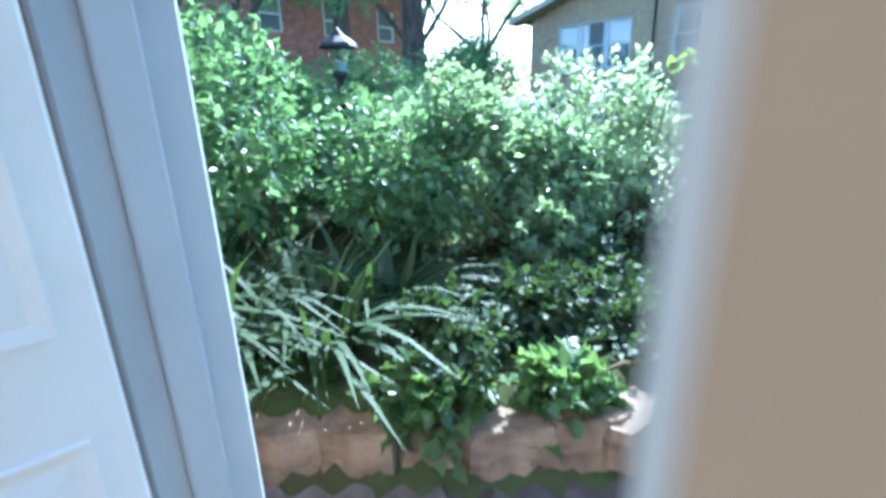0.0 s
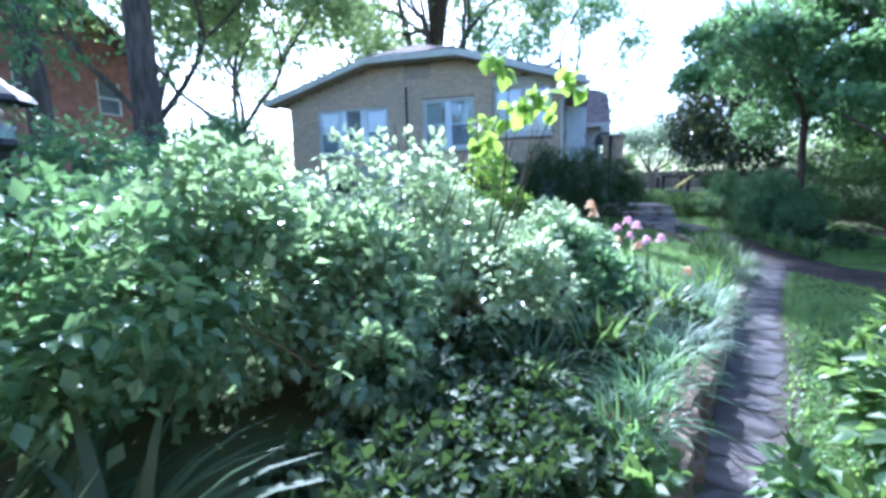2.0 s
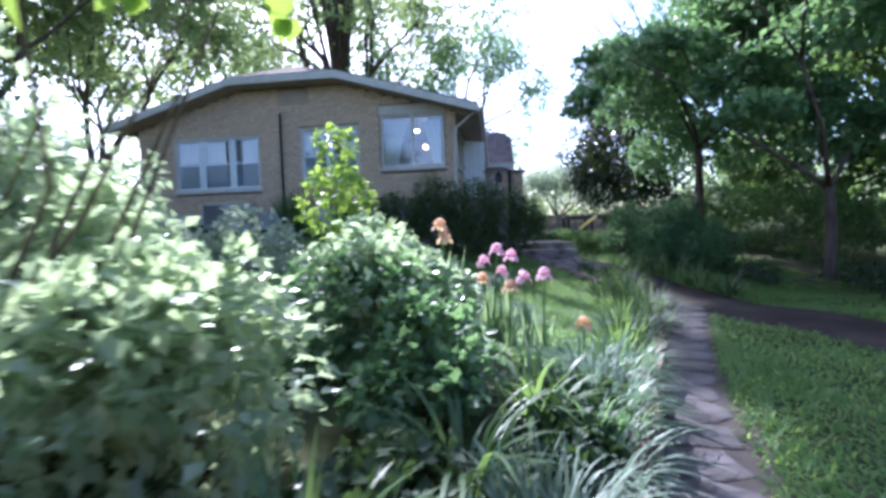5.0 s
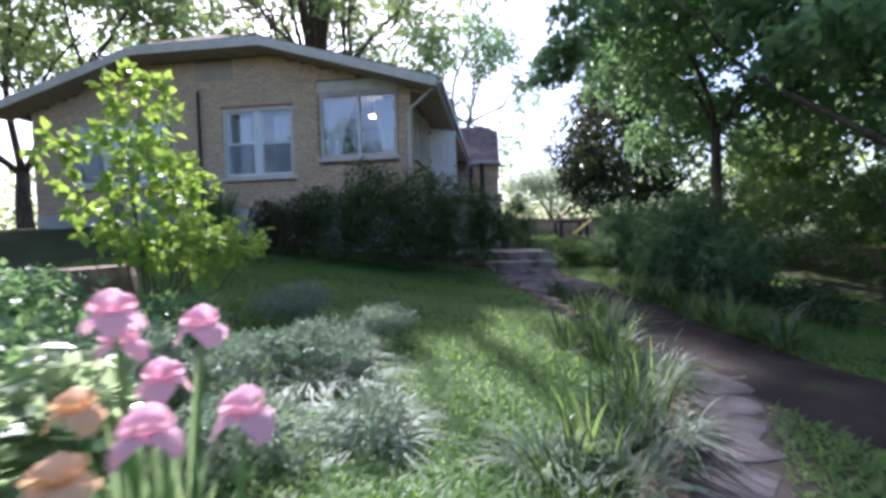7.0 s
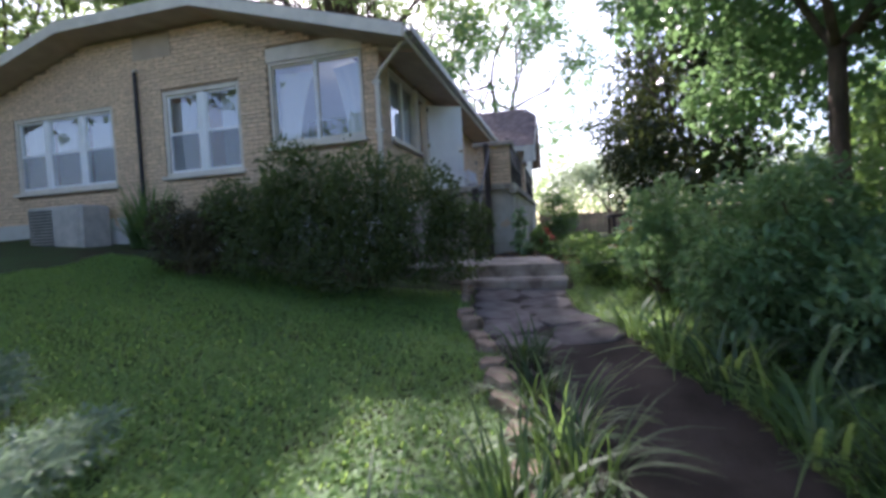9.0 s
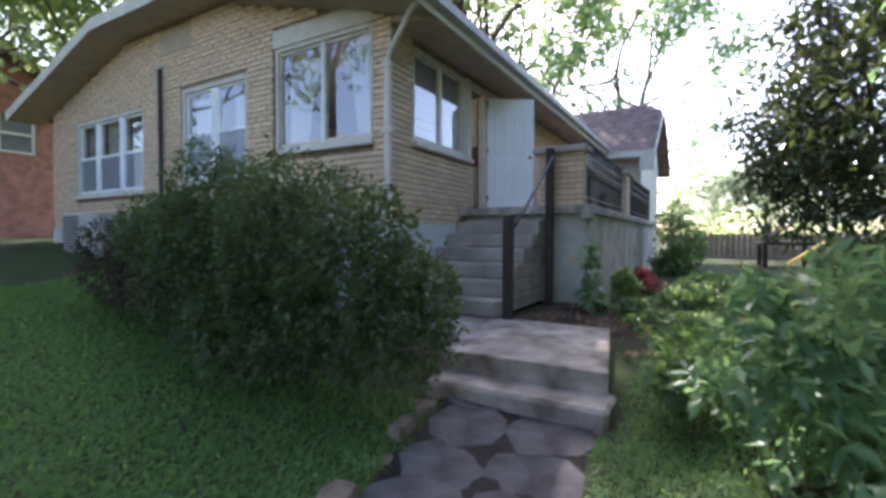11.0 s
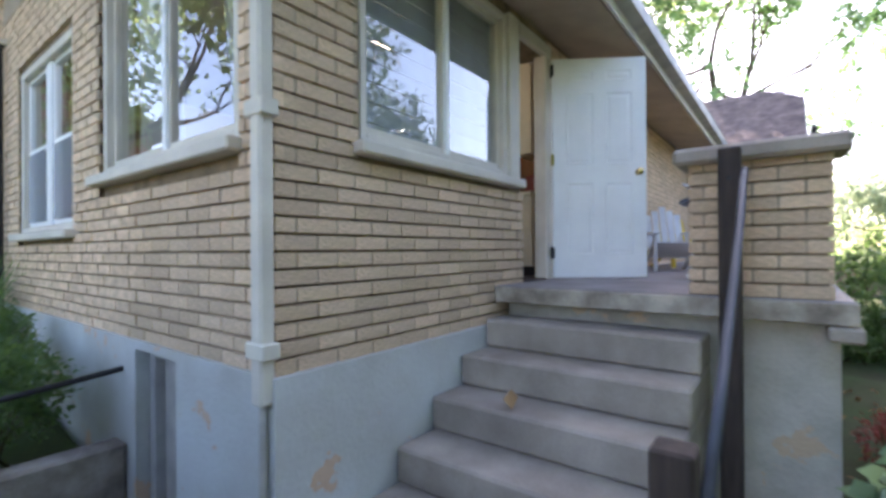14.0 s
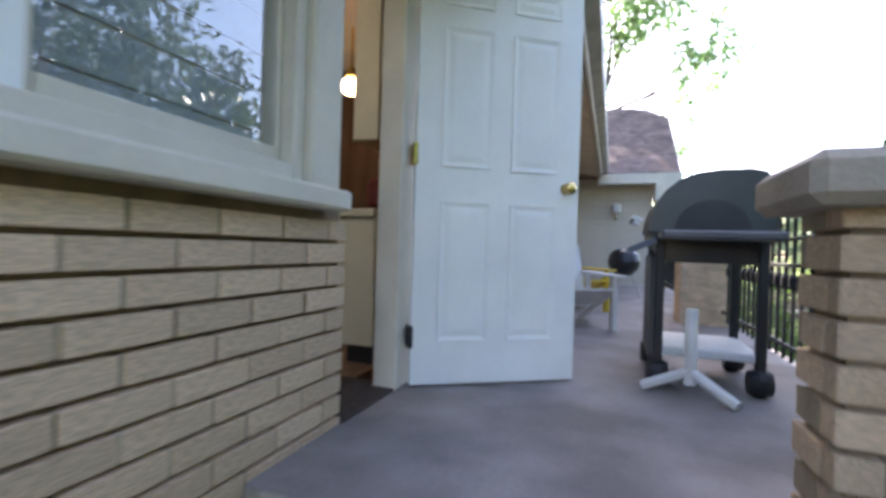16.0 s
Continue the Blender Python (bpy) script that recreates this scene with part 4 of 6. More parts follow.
def post(x, y, z0, z1, label):
    p = thing("wooden_post", label, "post", "handrail posts", at=(x, y, z0))
    part("shaft", Mesh().box(x - 0.05, x + 0.05, y - 0.05, y + 0.05, z0, z1, 0.008), DARK_WOOD, p)
    part("bolt", Mesh().tube([(x - 0.06, y, z1 - 0.16), (x - 0.04, y, z1 - 0.16)], 0.012, 8), IRON, p)


post(11.55, 0.39, 0.45, 1.79, "short dark timber post at the foot of the steps")
post(13.12, 0.41, 0.45, 2.78, "tall dark timber post beside the porch pillar")
hr = thing("handrail", "bent grey-blue flat steel handrail of the steps", "handrail", at=(12.4, 0.5, 2.2))
part("bar", Mesh().tube([(13.1, 0.345, 2.66), (12.95, 0.34, 2.6), (12.6, 0.33, 2.36), (11.9, 0.325, 1.88), (11.56, 0.325, 1.66)], 0.017, 8), BLUE_STEEL, hr, smooth=True)

# porch railing
rail = thing("porch_railing", "black wrought iron porch railing with finials", "railing", at=(15.5, 0.05, 2.0))
for z in (2.14, 2.6, 2.75):
    part("rail", Mesh().box(13.5, 17.05, 0.04, 0.065, z - 0.012, z + 0.012, 0.003), IRON, rail)
    part("rail", Mesh().box(17.5, 22.05, 0.04, 0.065, z - 0.012, z + 0.012, 0.003), IRON, rail)
bal = Mesh().box(-0.008, 0.008, -0.008, 0.008, 0, 0.84).lathe([(0.001, 0.9), (0.02, 0.87), (0.012, 0.84), (0.022, 0.83), (0.008, 0.81)], (0, 0, 0), 6)
bal.lathe([(0.008, 0.5), (0.026, 0.47), (0.026, 0.42), (0.008, 0.39)], (0, 0, 0), 6)
bal = bal.done("baluster")
bal.materials.append(IRON)
x = 13.62
while x < 22.0:
    if not 16.95 < x < 17.6:
        b = part("baluster", bal, None, rail)
        b.matrix_parent_inverse = Matrix.Identity(4)
        b.matrix_basis = Matrix.Translation((x - 15.5, 0.0525 - 0.05, 0.06))
    x += 0.125

# ---- the wing behind the porch ----
WX = 22.1
siding = Mesh().box(WX + 0.02, WX + 0.2, 0.3, 3.0, 0.3, 4.2).box(WX + 0.2, 27.4, 0.3, 0.45, 0.3, 4.2)
wing = structure("wall_wing", siding, SIDING, "cream clapboard wall of the rear wing", "wall")
board = Mesh().add([(-0.02, 0.3, 0), (-0.02, 2.2, 0), (0.02, 2.2, 0.125), (0.02, 0.3, 0.125)], [(0, 3, 2, 1)]).add([(-0.02, 0.3, 0), (0.02, 0.3, 0), (0.02, 2.2, 0), (-0.02, 2.2, 0)], [(0, 1, 2, 3)]).done("clapboard")
board.materials.append(SIDING)
for k in range(18):
    b = part("clapboard", board, None, wing)
    b.location = (WX - 0.005, 0, 2.0 + k * 0.12)
wr = Mesh()
EX, EZ, RX, RRZ, YS = 21.6, 4.15, 24.8, 6.3, -0.12
CLX, CLZ = 24.0, 5.76
v = [(EX, YS, EZ), (EX, 4.0, EZ), (RX, 4.0, RRZ), (RX, YS + 0.7, RRZ), (CLX, YS, CLZ), (2 * RX - CLX, YS, CLZ), (2 * RX - EX, YS, EZ), (2 * RX - EX, 4.0, EZ)]
v += [(a, b, c - 0.12) for a, b, c in v]
wr.add(v, [(0, 1, 2, 3, 4), (4, 3, 5), (5, 3, 2, 7, 6), (0, 4, 12, 8), (4, 5, 13, 12), (5, 6, 14, 13), (0, 8, 9, 1), (8, 12, 11, 10, 9), (12, 13, 11), (13, 14, 15, 10, 11), (6, 7, 15, 14), (1, 9, 10, 2), (2, 10, 15, 7)])
wing_roof = structure("roof_wing", wr, SHINGLE, "brown shingle roof of the wing with clipped gable", "roof")
tabs = Mesh()
rng = np.random.default_rng(3)
sl = (RRZ - EZ) / (RX - EX)
for k in range(22):
    x0 = EX + k * 0.14
    x1 = x0 + 0.15
    y = YS + max(0, (x0 - CLX) * 0.7)
    while y < 3.4:
        w = 0.3 * rng.uniform(0.85, 1.15)
        z0, z1 = EZ + sl * (x0 - EX), EZ + sl * (x1 - EX)
        tabs.add([(x0, y, z0 + 0.014), (x0, y + w - 0.01, z0 + 0.014), (x1, y + w - 0.01, z1 + 0.005), (x1, y, z1 + 0.005)], [(0, 1, 2, 3)])
        y += w
tagged(part("shingle_tabs", tabs, SHINGLE, wing_roof), kind="stuff")
wt2 = Mesh().box(EX - 0.02, EX - 0.002, YS, 1.3, EZ - 0.2, EZ - 0.01).box(EX, WX + 0.02, YS + 0.02, 1.3, EZ - 0.16, EZ - 0.13)
wt2.prism([(EX, EZ - 0.16), (CLX, CLZ - 0.16), (CLX, CLZ - 0.01), (EX, EZ - 0.01)], 1, YS - 0.02, YS - 0.002)
wt2.prism([(EX - 0.02, EZ - 0.62), (EX + 0.5, EZ - 0.5), (EX + 0.5, EZ - 0.16), (EX - 0.02, EZ - 0.2)], 1, YS, YS + 0.4)
structure("trim_wing", wt2, TRIM, "cream eaves boards and boxed return of the wing", "trim")
structure("wing_gable", Mesh().prism([(WX, 4.2), (2 * RX - WX, 4.2), (2 * RX - CLX, CLZ - 0.15), (CLX, CLZ - 0.15)], 1, 0.3, 0.45), SIDING, "cream gable end of the wing", "wall")
wl = thing("wall_lamp", "small wall lantern on the wing", "lamp", at=(WX - 0.1, 0.95, 3.35))
part("bracket", Mesh().tube([(WX, 0.95, 3.3), (WX - 0.12, 0.95, 3.36), (WX - 0.14, 0.95, 3.44)], 0.02, 6), TRIM, wl)
part("shade", Mesh().lathe([(0.03, 0.0), (0.09, 0.05), (0.1, 0.17), (0.03, 0.22)], (WX - 0.14, 0.95, 3.4), 10), WHITE_PLASTIC, wl)


# ---- porch furniture ----
g = thing("gas_grill", "black gas grill with rounded lid on a wheeled cart", "grill", at=(15.0, 0.5, 2.0))
hood = [(0.79, 2.78), (0.785, 2.84), (0.76, 2.92), (0.715, 2.99), (0.65, 3.045), (0.57, 3.075), (0.46, 3.09), (0.33, 3.09), (0.27, 3.075), (0.235, 3.03), (0.22, 2.94), (0.22, 2.78)]
part("lid", Mesh().prism(hood, 0, 14.62, 15.2), LID_GREEN, g, "rounded dark green-grey lid")
part("firebox", Mesh().prism([(0.22, 2.77), (0.78, 2.77), (0.7, 2.63), (0.3, 2.63)], 0, 14.64, 15.18), BLACK_ENAMEL, g)
part("side_shelf", Mesh().box(14.35, 14.62, 0.25, 0.75, 2.74, 2.78, 0.01), GREY_PLASTIC, g)
part("side_shelf", Mesh().box(15.2, 15.46, 0.25, 0.75, 2.74, 2.78, 0.01), GREY_PLASTIC, g)
part("handle", Mesh().tube([(14.7, 0.82, 2.84), (14.7, 0.86, 2.86), (15.12, 0.86, 2.86), (15.12, 0.82, 2.84)], 0.013, 7), WHITE_PLASTIC, g)
for x, y in ((14.64, 0.27), (14.64, 0.73), (15.18, 0.27), (15.18, 0.73)):
    part("leg", Mesh().box(x - 0.022, x + 0.022, y - 0.022, y + 0.022, 2.1, 2.76, 0.006), IRON, g)
    part("wheel", Mesh().tube([(x, y - 0.05, 2.07), (x, y - 0.015, 2.07), (x, y + 0.015, 2.07), (x, y + 0.05, 2.07)], [0.055, 0.068, 0.068, 0.055], 14), IRON, g)
part("side_panel", Mesh().box(14.68, 15.14, 0.745, 0.77, 2.12, 2.66, 0.006), GREY_PLASTIC, g)
part("front_shelf", Mesh().prism([(0.75, 2.72), (0.88, 2.67), (0.885, 2.7), (0.75, 2.76)], 0, 14.6, 14.9), SHELF_BLUE, g, "slanting blue-grey front shelf")
part("end_panel", Mesh().prism([(0.5 + 0.17 * math.cos(math.pi * k / 12), 2.79 + 0.15 * math.sin(math.pi * k / 12)) for k in range(13)], 0, 14.608, 14.622), IRON, g, "dark rounded end panel")
part("lower_shelf", Mesh().box(14.64, 15.18, 0.26, 0.74, 2.16, 2.2, 0.006), WHITE_PLASTIC, g, "white bottom shelf")
g.scale = (0.93, 0.93, 0.96)
g.location = (15.1, 0.57, 2.0)
stand = thing("umbrella_stand", "white plastic umbrella stand with splayed foot", "stand", at=(14.62, 0.66, 2.0))
part("tube", Mesh().tube([(14.62, 0.66, 2.06), (14.62, 0.66, 2.4)], 0.026, 10), WHITE_PLASTIC, stand)
for a in (4.1, 0.2, 1.3):
    part("foot", Mesh().tube([(14.62, 0.66, 2.12), (14.62 + 0.2 * math.cos(a), 0.66 + 0.2 * math.sin(a), 2.02)], 0.024, 7), WHITE_PLASTIC, stand)

ket = thing("kettle_grill", "small black kettle grill on thin legs", "grill", at=(19.4, 0.84, 2.0))
part("bowl", Mesh().lathe([(0.001, 0.3), (0.12, 0.33), (0.2, 0.42), (0.225, 0.52), (0.22, 0.53), (0.2, 0.62), (0.12, 0.69), (0.001, 0.71)], (19.4, 0.84, 2.0)), BLACK_ENAMEL, ket, smooth=True)
for a in (0.5, 2.6, 4.7):
    part("leg", Mesh().tube([(19.4 + 0.1 * math.cos(a), 0.84 + 0.1 * math.sin(a), 2.36), (19.4 + 0.22 * math.cos(a), 0.84 + 0.22 * math.sin(a), 2.0)], 0.012, 6), STEEL, ket)


def deck_chair(x, y, turn, mat, label):
    """A slatted low garden chair with sloping seat, fanned back and flat arms."""
    c = thing("garden_chair", label, "chair", "garden chairs", at=(x, y, 2.0))
    def put(name, m):
        ob = part(name, m, mat)
        ob.parent = c
        return ob
    for s in (-0.28, 0.28):
        put("leg", Mesh().prism([(0.3, 0), (0.38, 0), (0.36, 0.5), (0.3, 0.5)], 1, s - 0.02, s + 0.02))
        put("leg", Mesh().prism([(-0.5, 0), (-0.4, 0), (0.3, 0.34), (0.3, 0.42)], 1, s - 0.02, s + 0.02))
        put("arm", Mesh().box(-0.35, 0.45, s - 0.06, s + 0.06, 0.5, 0.525, 0.006))
        put("arm_post", Mesh().box(-0.3, -0.24, s - 0.02, s + 0.02, 0.15, 0.5, 0.004))
    for k in range(6):
        x0 = 0.36 - k * 0.1
        put("seat_slat", Mesh().prism([(x0, 0.37 - 0.035 * k), (x0 - 0.085, 0.34 - 0.035 * k), (x0 - 0.085, 0.36 - 0.035 * k), (x0, 0.39 - 0.035 * k)], 1, -0.26, 0.26))
    for k in range(5):
        y0 = -0.24 + k * 0.1
        h = 0.92 - 0.06 * abs(k - 2)
        put("back_slat", Mesh().prism([(-0.2, 0.16), (-0.22, 0.16), (-0.5, h), (-0.48, h)], 1, y0, y0 + 0.085))
    c.matrix_world = pose(x, y, 2.0, 0, 0, turn) @ Matrix.Scale(0.88, 4)
    return c


deck_chair(16.5, 1.33, 205, WHITE_PLASTIC, "pale grey plastic garden chair with sloping back")
deck_chair(17.7, 1.42, 215, YELLOW_PLASTIC, "yellow plastic garden chair on the porch")

# ---- cellar stair wall and the cooling unit by the gable ----
cw = Mesh().box(10.6, 10.77, 1.92, 3.46, -0.35, 0.67, 0.02).box(10.3, GX - 0.022, 3.46, 3.62, -0.35, 1.09, 0.02)
structure("cellar_wall", cw, CONCRETE_OLD, "low stained concrete walls round the sunken cellar entry", "wall")
structure("cellar_floor", Mesh().box(10.77, GX + 0.1, 1.92, 3.46, -0.35, -0.22), CONCRETE_OLD, "dark concrete floor of the sunken cellar entry", "floor")
cd = thing("cellar_door", "plain grey cellar door deep in the foundation", "door", at=(GX + 0.1, 3.0, -0.2))
part("slab", Mesh().box(GX + 0.12, GX + 0.16, 2.85, 3.27, -0.2, 1.62, 0.004), STEEL, cd)
part("frame", Mesh().box(GX + 0.06, GX + 0.2, 2.792, 2.848, -0.2, 1.676, 0.005).box(GX + 0.06, GX + 0.2, 3.272, 3.338, -0.2, 1.676, 0.005).box(GX + 0.06, GX + 0.2, 2.85, 3.27, 1.622, 1.676, 0.005), GREY_TRIM, cd)
pr = thing("cellar_rail", "black iron pipe rail beside the cellar entry", "railing", at=(10.7, 3.2, 0.67))
part("post", Mesh().tube([(10.69, 3.12, 0.6), (10.69, 3.12, 1.02)], 0.022, 8), IRON, pr)
part("post", Mesh().tube([(10.69, 2.55, 0.6), (10.69, 2.55, 0.9)], 0.022, 8), IRON, pr)
part("knuckle", Mesh().tube([(10.69, 3.12, 0.98), (10.69, 3.12, 1.06)], 0.034, 8), IRON, pr)
part("rail", Mesh().tube([(10.69, 2.5, 0.88), (10.69, 3.12, 1.03), (10.66, 3.35, 1.2), (10.6, 3.5, 1.4), (10.5, 3.54, 1.47)], 0.018, 8), IRON, pr, smooth=True)
part("rail", Mesh().tube([(10.3, 3.54, 1.46), (10.9, 3.54, 1.48), (GX - 0.01, 3.54, 1.53)], 0.018, 8), IRON, pr, smooth=True)
ac = thing("air_conditioner", "pale grey outdoor cooling unit against the gable", "air conditioner", at=(11.0, 8.3, 1.2))
part("casing", Mesh().box(10.72, 11.3, 7.62, 8.95, 1.15, 1.98, 0.03), STEEL, ac)
for k in range(12):
    part("louvre", Mesh().box(10.7, 10.718, 8.32, 8.9, 1.24 + k * 0.058, 1.27 + k * 0.058, 0.002), GREY_PLASTIC, ac)
part("panel", Mesh().box(10.7, 10.718, 7.68, 8.24, 1.2, 1.92, 0.006), STEEL, ac)

# ---- the house that the walk starts from: wall, doorway and its open door ----
SX, SYW = PATH[0][1][0], PATH[0][1][1]
WALLX0, WALLX1, DY0, DY1 = SX + 0.1, SX + 0.24, SYW + 0.03, SYW + 0.8
ew = pierced(Mesh(), 0, WALLX0, WALLX1, SYW - 4, SYW + 0.8 + 2.2, -0.2, 3.0, [(DY0, DY1, 0.0, 2.25)])
ew.weld = True
structure("wall_entry", ew, PLASTER, "tan plaster wall of the house the walk leaves", "wall")
# unseen back opening, added with a warm area lamp to brighten the entry
room = pierced(Mesh(), 0, SX - 3, SX - 2.9, SYW - 4, SYW + 3, -0.2, 3.0, [(SYW - 2.4, SYW + 1.6, 0.7, 2.6)])
room.box(SX - 2.9, WALLX0, SYW - 4, SYW - 3.9, -0.2, 3.0).box(SX - 2.9, WALLX0, SYW + 2.9, SYW + 3, -0.2, 3.0)
# added fill lamp in that opening, in place of daylight
day = bpy.data.lights.new("entry_fill_light", "AREA")
day.shape, day.size, day.size_y, day.energy, day.color = "RECTANGLE", 3.8, 1.8, 10, (1.0, 0.77, 0.56)
new("entry_fill_light", day).matrix_world = look((SX - 2.88, SYW - 0.4, 1.65), (SX, SYW - 0.4, 1.65))
structure("wall_room", room, PLASTER, "plain tan walls of the entry room", "wall")
structure("ceiling", Mesh().box(SX - 3, WALLX1 + 0.3, SYW - 4, SYW + 3, 3.0, 3.1), WHITE, "plain white ceiling of the entry room", "ceiling")
structure("floor", Mesh().box(SX - 3, WALLX1, SYW - 4, SYW + 3, -0.1, 0.12), WOOD_FLOOR, "boarded floor of the entry room", "floor")
e = thing("door_2", "white frame of the entry doorway", "doorway", kind="structure", at=(WALLX0, DY0, 0))
part("jamb", Mesh().box(WALLX0 - 0.012, WALLX1 + 0.02, DY1 - 0.03, DY1 + 0.004, 0.12, 2.22, 0.006), SHADED_JAMB, e)
part("door_stop", Mesh().box(WALLX0 + 0.04, WALLX0 + 0.1, DY1 - 0.045, DY1 - 0.03, 0.12, 2.2, 0.004), SHADED_JAMB, e)
part("jamb", Mesh().box(WALLX0 - 0.004, WALLX1 + 0.02, DY0 - 0.008, DY0 + 0.004, 0.12, 2.22, 0.006), WHITE, e)
part("head", Mesh().box(WALLX0 - 0.008, WALLX1 + 0.016, DY0, DY1, 2.22, 2.254, 0.006), WHITE, e)
door("entry_door", "white panelled door standing open into the room", pose(WALLX0 - 0.02, DY1 - 0.06, 0.13, 0, 0, 176.0), hinges=(0.3,), stile=0.05)

# ---- far things: neighbour's house, fence, play deck ----
nb = thing("neighbour_house", "two-storey red brick house with pale gable trim", "house", at=(12, 26, 0.6))
front = pierced(Mesh(), 1, 23.4, 23.7, 4.0, 16.6, 0.2, 7.6, [(14.0, 15.2, 5.0, 6.6), (10.5, 11.7, 5.0, 6.6), (7, 8.2, 5.0, 6.6), (10.5, 11.7, 1.8, 3.5), (7, 8.2, 1.8, 3.5)])
front.weld = True
part("wall", front, HAZY_RED_BRICK, nb)
for x in (16.3, 4.0):
    part("wall", Mesh().box(x, x + 0.3, 23.7, 33, 0.2, 7.6), HAZY_RED_BRICK, nb)
part("gable", Mesh().prism([(4.0, 7.6), (16.6, 7.6), (10.3, 10.6)], 1, 23.4, 23.6), HAZY_RED_BRICK, nb)
part("roof", Mesh().prism([(3.4, 7.45), (10.3, 10.75), (17.2, 7.45), (17.2, 7.65), (10.3, 10.98), (3.4, 7.65)], 1, 22.7, 33.2), SHINGLE, nb)
part("barge", Mesh().prism([(3.4, 7.4), (10.3, 10.7), (17.2, 7.4), (17.2, 7.7), (10.3, 11.02), (3.4, 7.7)], 1, 22.6, 22.7), TRIM, nb)
for u in (14.0, 10.5, 7.0):
    for z in (5.0, 1.8):
        if u == 14.0 and z < 3:
            continue
        w = part("window", Mesh().box(u, u + 0.09, 23.42, 23.52, z, z + 1.6).box(u + 1.11, u + 1.2, 23.42, 23.52, z, z + 1.6).box(u, u + 1.2, 23.42, 23.52, z + 0.75, z + 0.84).box(u, u + 1.2, 23.42, 23.52, z, z + 0.08), WHITE, nb)
        part("pane", Mesh().box(u + 0.05, u + 1.15, 23.55, 23.56, z, z + 1.6), SCREEN, w)

fence = thing("plank_fence", "weathered plank fence at the end of the yard", "fence", at=(31, -6, 0.6))
plank = Mesh().box(-0.02, 0.02, -0.1, 0.1, 0, 1.15, 0.006).done("plank")
PLANK = material("weathered_plank", (0.22, 0.16, 0.11), 0.9, vary=0.3, each=0.3, streak=(4, 4, 0.5))
plank.materials.append(PLANK)
for k in range(62):
    b = part("plank", plank, None, fence)
    b.matrix_parent_inverse = Matrix.Identity(4)
    b.matrix_basis = Matrix.Translation((0.01 * (k % 3), -7 + k * 0.215, -0.05 + 0.03 * (k % 2)))
for z in (0.9, 1.45):
    part("fence_rail", Mesh().box(31.03, 31.09, -13.2, 0.4, z, z + 0.09), PLANK, fence)
deck = thing("play_deck", "low brown timber play deck with yellow slide", "play deck", at=(24.5, -4.2, 0.6))
part("platform", Mesh().box(23.6, 25.6, -5.6, -2.9, 1.32, 1.42, 0.01), DARK_WOOD, deck)
for x in (23.7, 25.5):
    for y in (-5.5, -4.2, -3.0):
        part("post", Mesh().box(x - 0.06, x + 0.06, y - 0.06, y + 0.06, 0.5, 1.32), DARK_WOOD, deck)
part("slide", Mesh().prism([(-3.5, 0.75), (-4.3, 1.36), (-4.3, 1.44), (-3.45, 0.8)], 0, 23.0, 23.4), YELLOW_PLASTIC, deck, "yellow plastic slide")

# ---- flagstone path, kerb stones, walkway ----
def irregular(rx, ry, h, rng, n=8):
    """A flat stone with an uneven outline and worn edge."""
    a = np.sort(np.linspace(0, 2 * math.pi, n, endpoint=False) + rng.uniform(-0.2, 0.2, n))
    r = rng.uniform(0.82, 1.12, n)
    sq = 1 / np.maximum(np.abs(np.cos(a)), np.abs(np.sin(a))) ** 0.6
    x, y = rx * r * sq * np.cos(a), ry * r * sq * np.sin(a)
    v = [(x[i], y[i], -0.06) for i in range(n)] + [(x[i], y[i], h * 0.6) for i in range(n)] + [(x[i] * 0.9, y[i] * 0.9, h + rng.uniform(-0.004, 0.004)) for i in range(n)]
    f = [tuple(range(2 * n, 3 * n))] + [(i, (i + 1) % n, (i + 1) % n + n, i + n) for i in range(n)] + [(i + n, (i + 1) % n + n, (i + 1) % n + 2 * n, i + 2 * n) for i in range(n)]
    return Mesh().add(v, f)


def along_line(line, step, rng):
    """Places and headings at even steps along a line."""
    pts = [Vector((*p, 0)) for p in line]
    out, carry = [], 0.0
    for a, b in zip(pts, pts[1:]):
        d, n = (b - a).normalized(), (b - a).length
        while carry < n:
            p = a + d * carry
            out.append((p.x, p.y, math.atan2(d.y, d.x)))
            carry += step
        carry -= n
    return out


def lying(x, y, turn):
    """A pose on the ground, tilted with its slope."""
    gx = float(land(x + 0.15, y) - land(x - 0.15, y)) / 0.3
    gy = float(land(x, y + 0.15) - land(x, y - 0.15)) / 0.3
    up = Vector((-gx, -gy, 1)).normalized()
    return Matrix.Translation((x, y, float(land(x, y)))) @ Vector((0, 0, 1)).rotation_difference(up).to_matrix().to_4x4() @ Matrix.Rotation(turn, 4, "Z")


rng = np.random.default_rng(8)
flag_meshes = []
for k in range(10):
    me = irregular(0.155, 0.155, 0.007, rng, 9).done("flagstone")
    me.materials.append(FLAG)
    flag_meshes.append(me)
path = structure("garden_path", Mesh().add(
    [(x - math.sin(a) * s * 0.27, y + math.cos(a) * s * 0.27, float(land(x, y)) + 0.004) for x, y, a in along_line(PATH_LINE, 0.3, rng) for s in (1, -1)],
    [(2 * i, 2 * i + 1, 2 * i + 3, 2 * i + 2) for i in range(len(along_line(PATH_LINE, 0.3, rng)) - 1)]), material("packed_earth", (0.06, 0.05, 0.043), 0.95, vary=0.3), "narrow flagstone garden path along a low stone wall", "path")
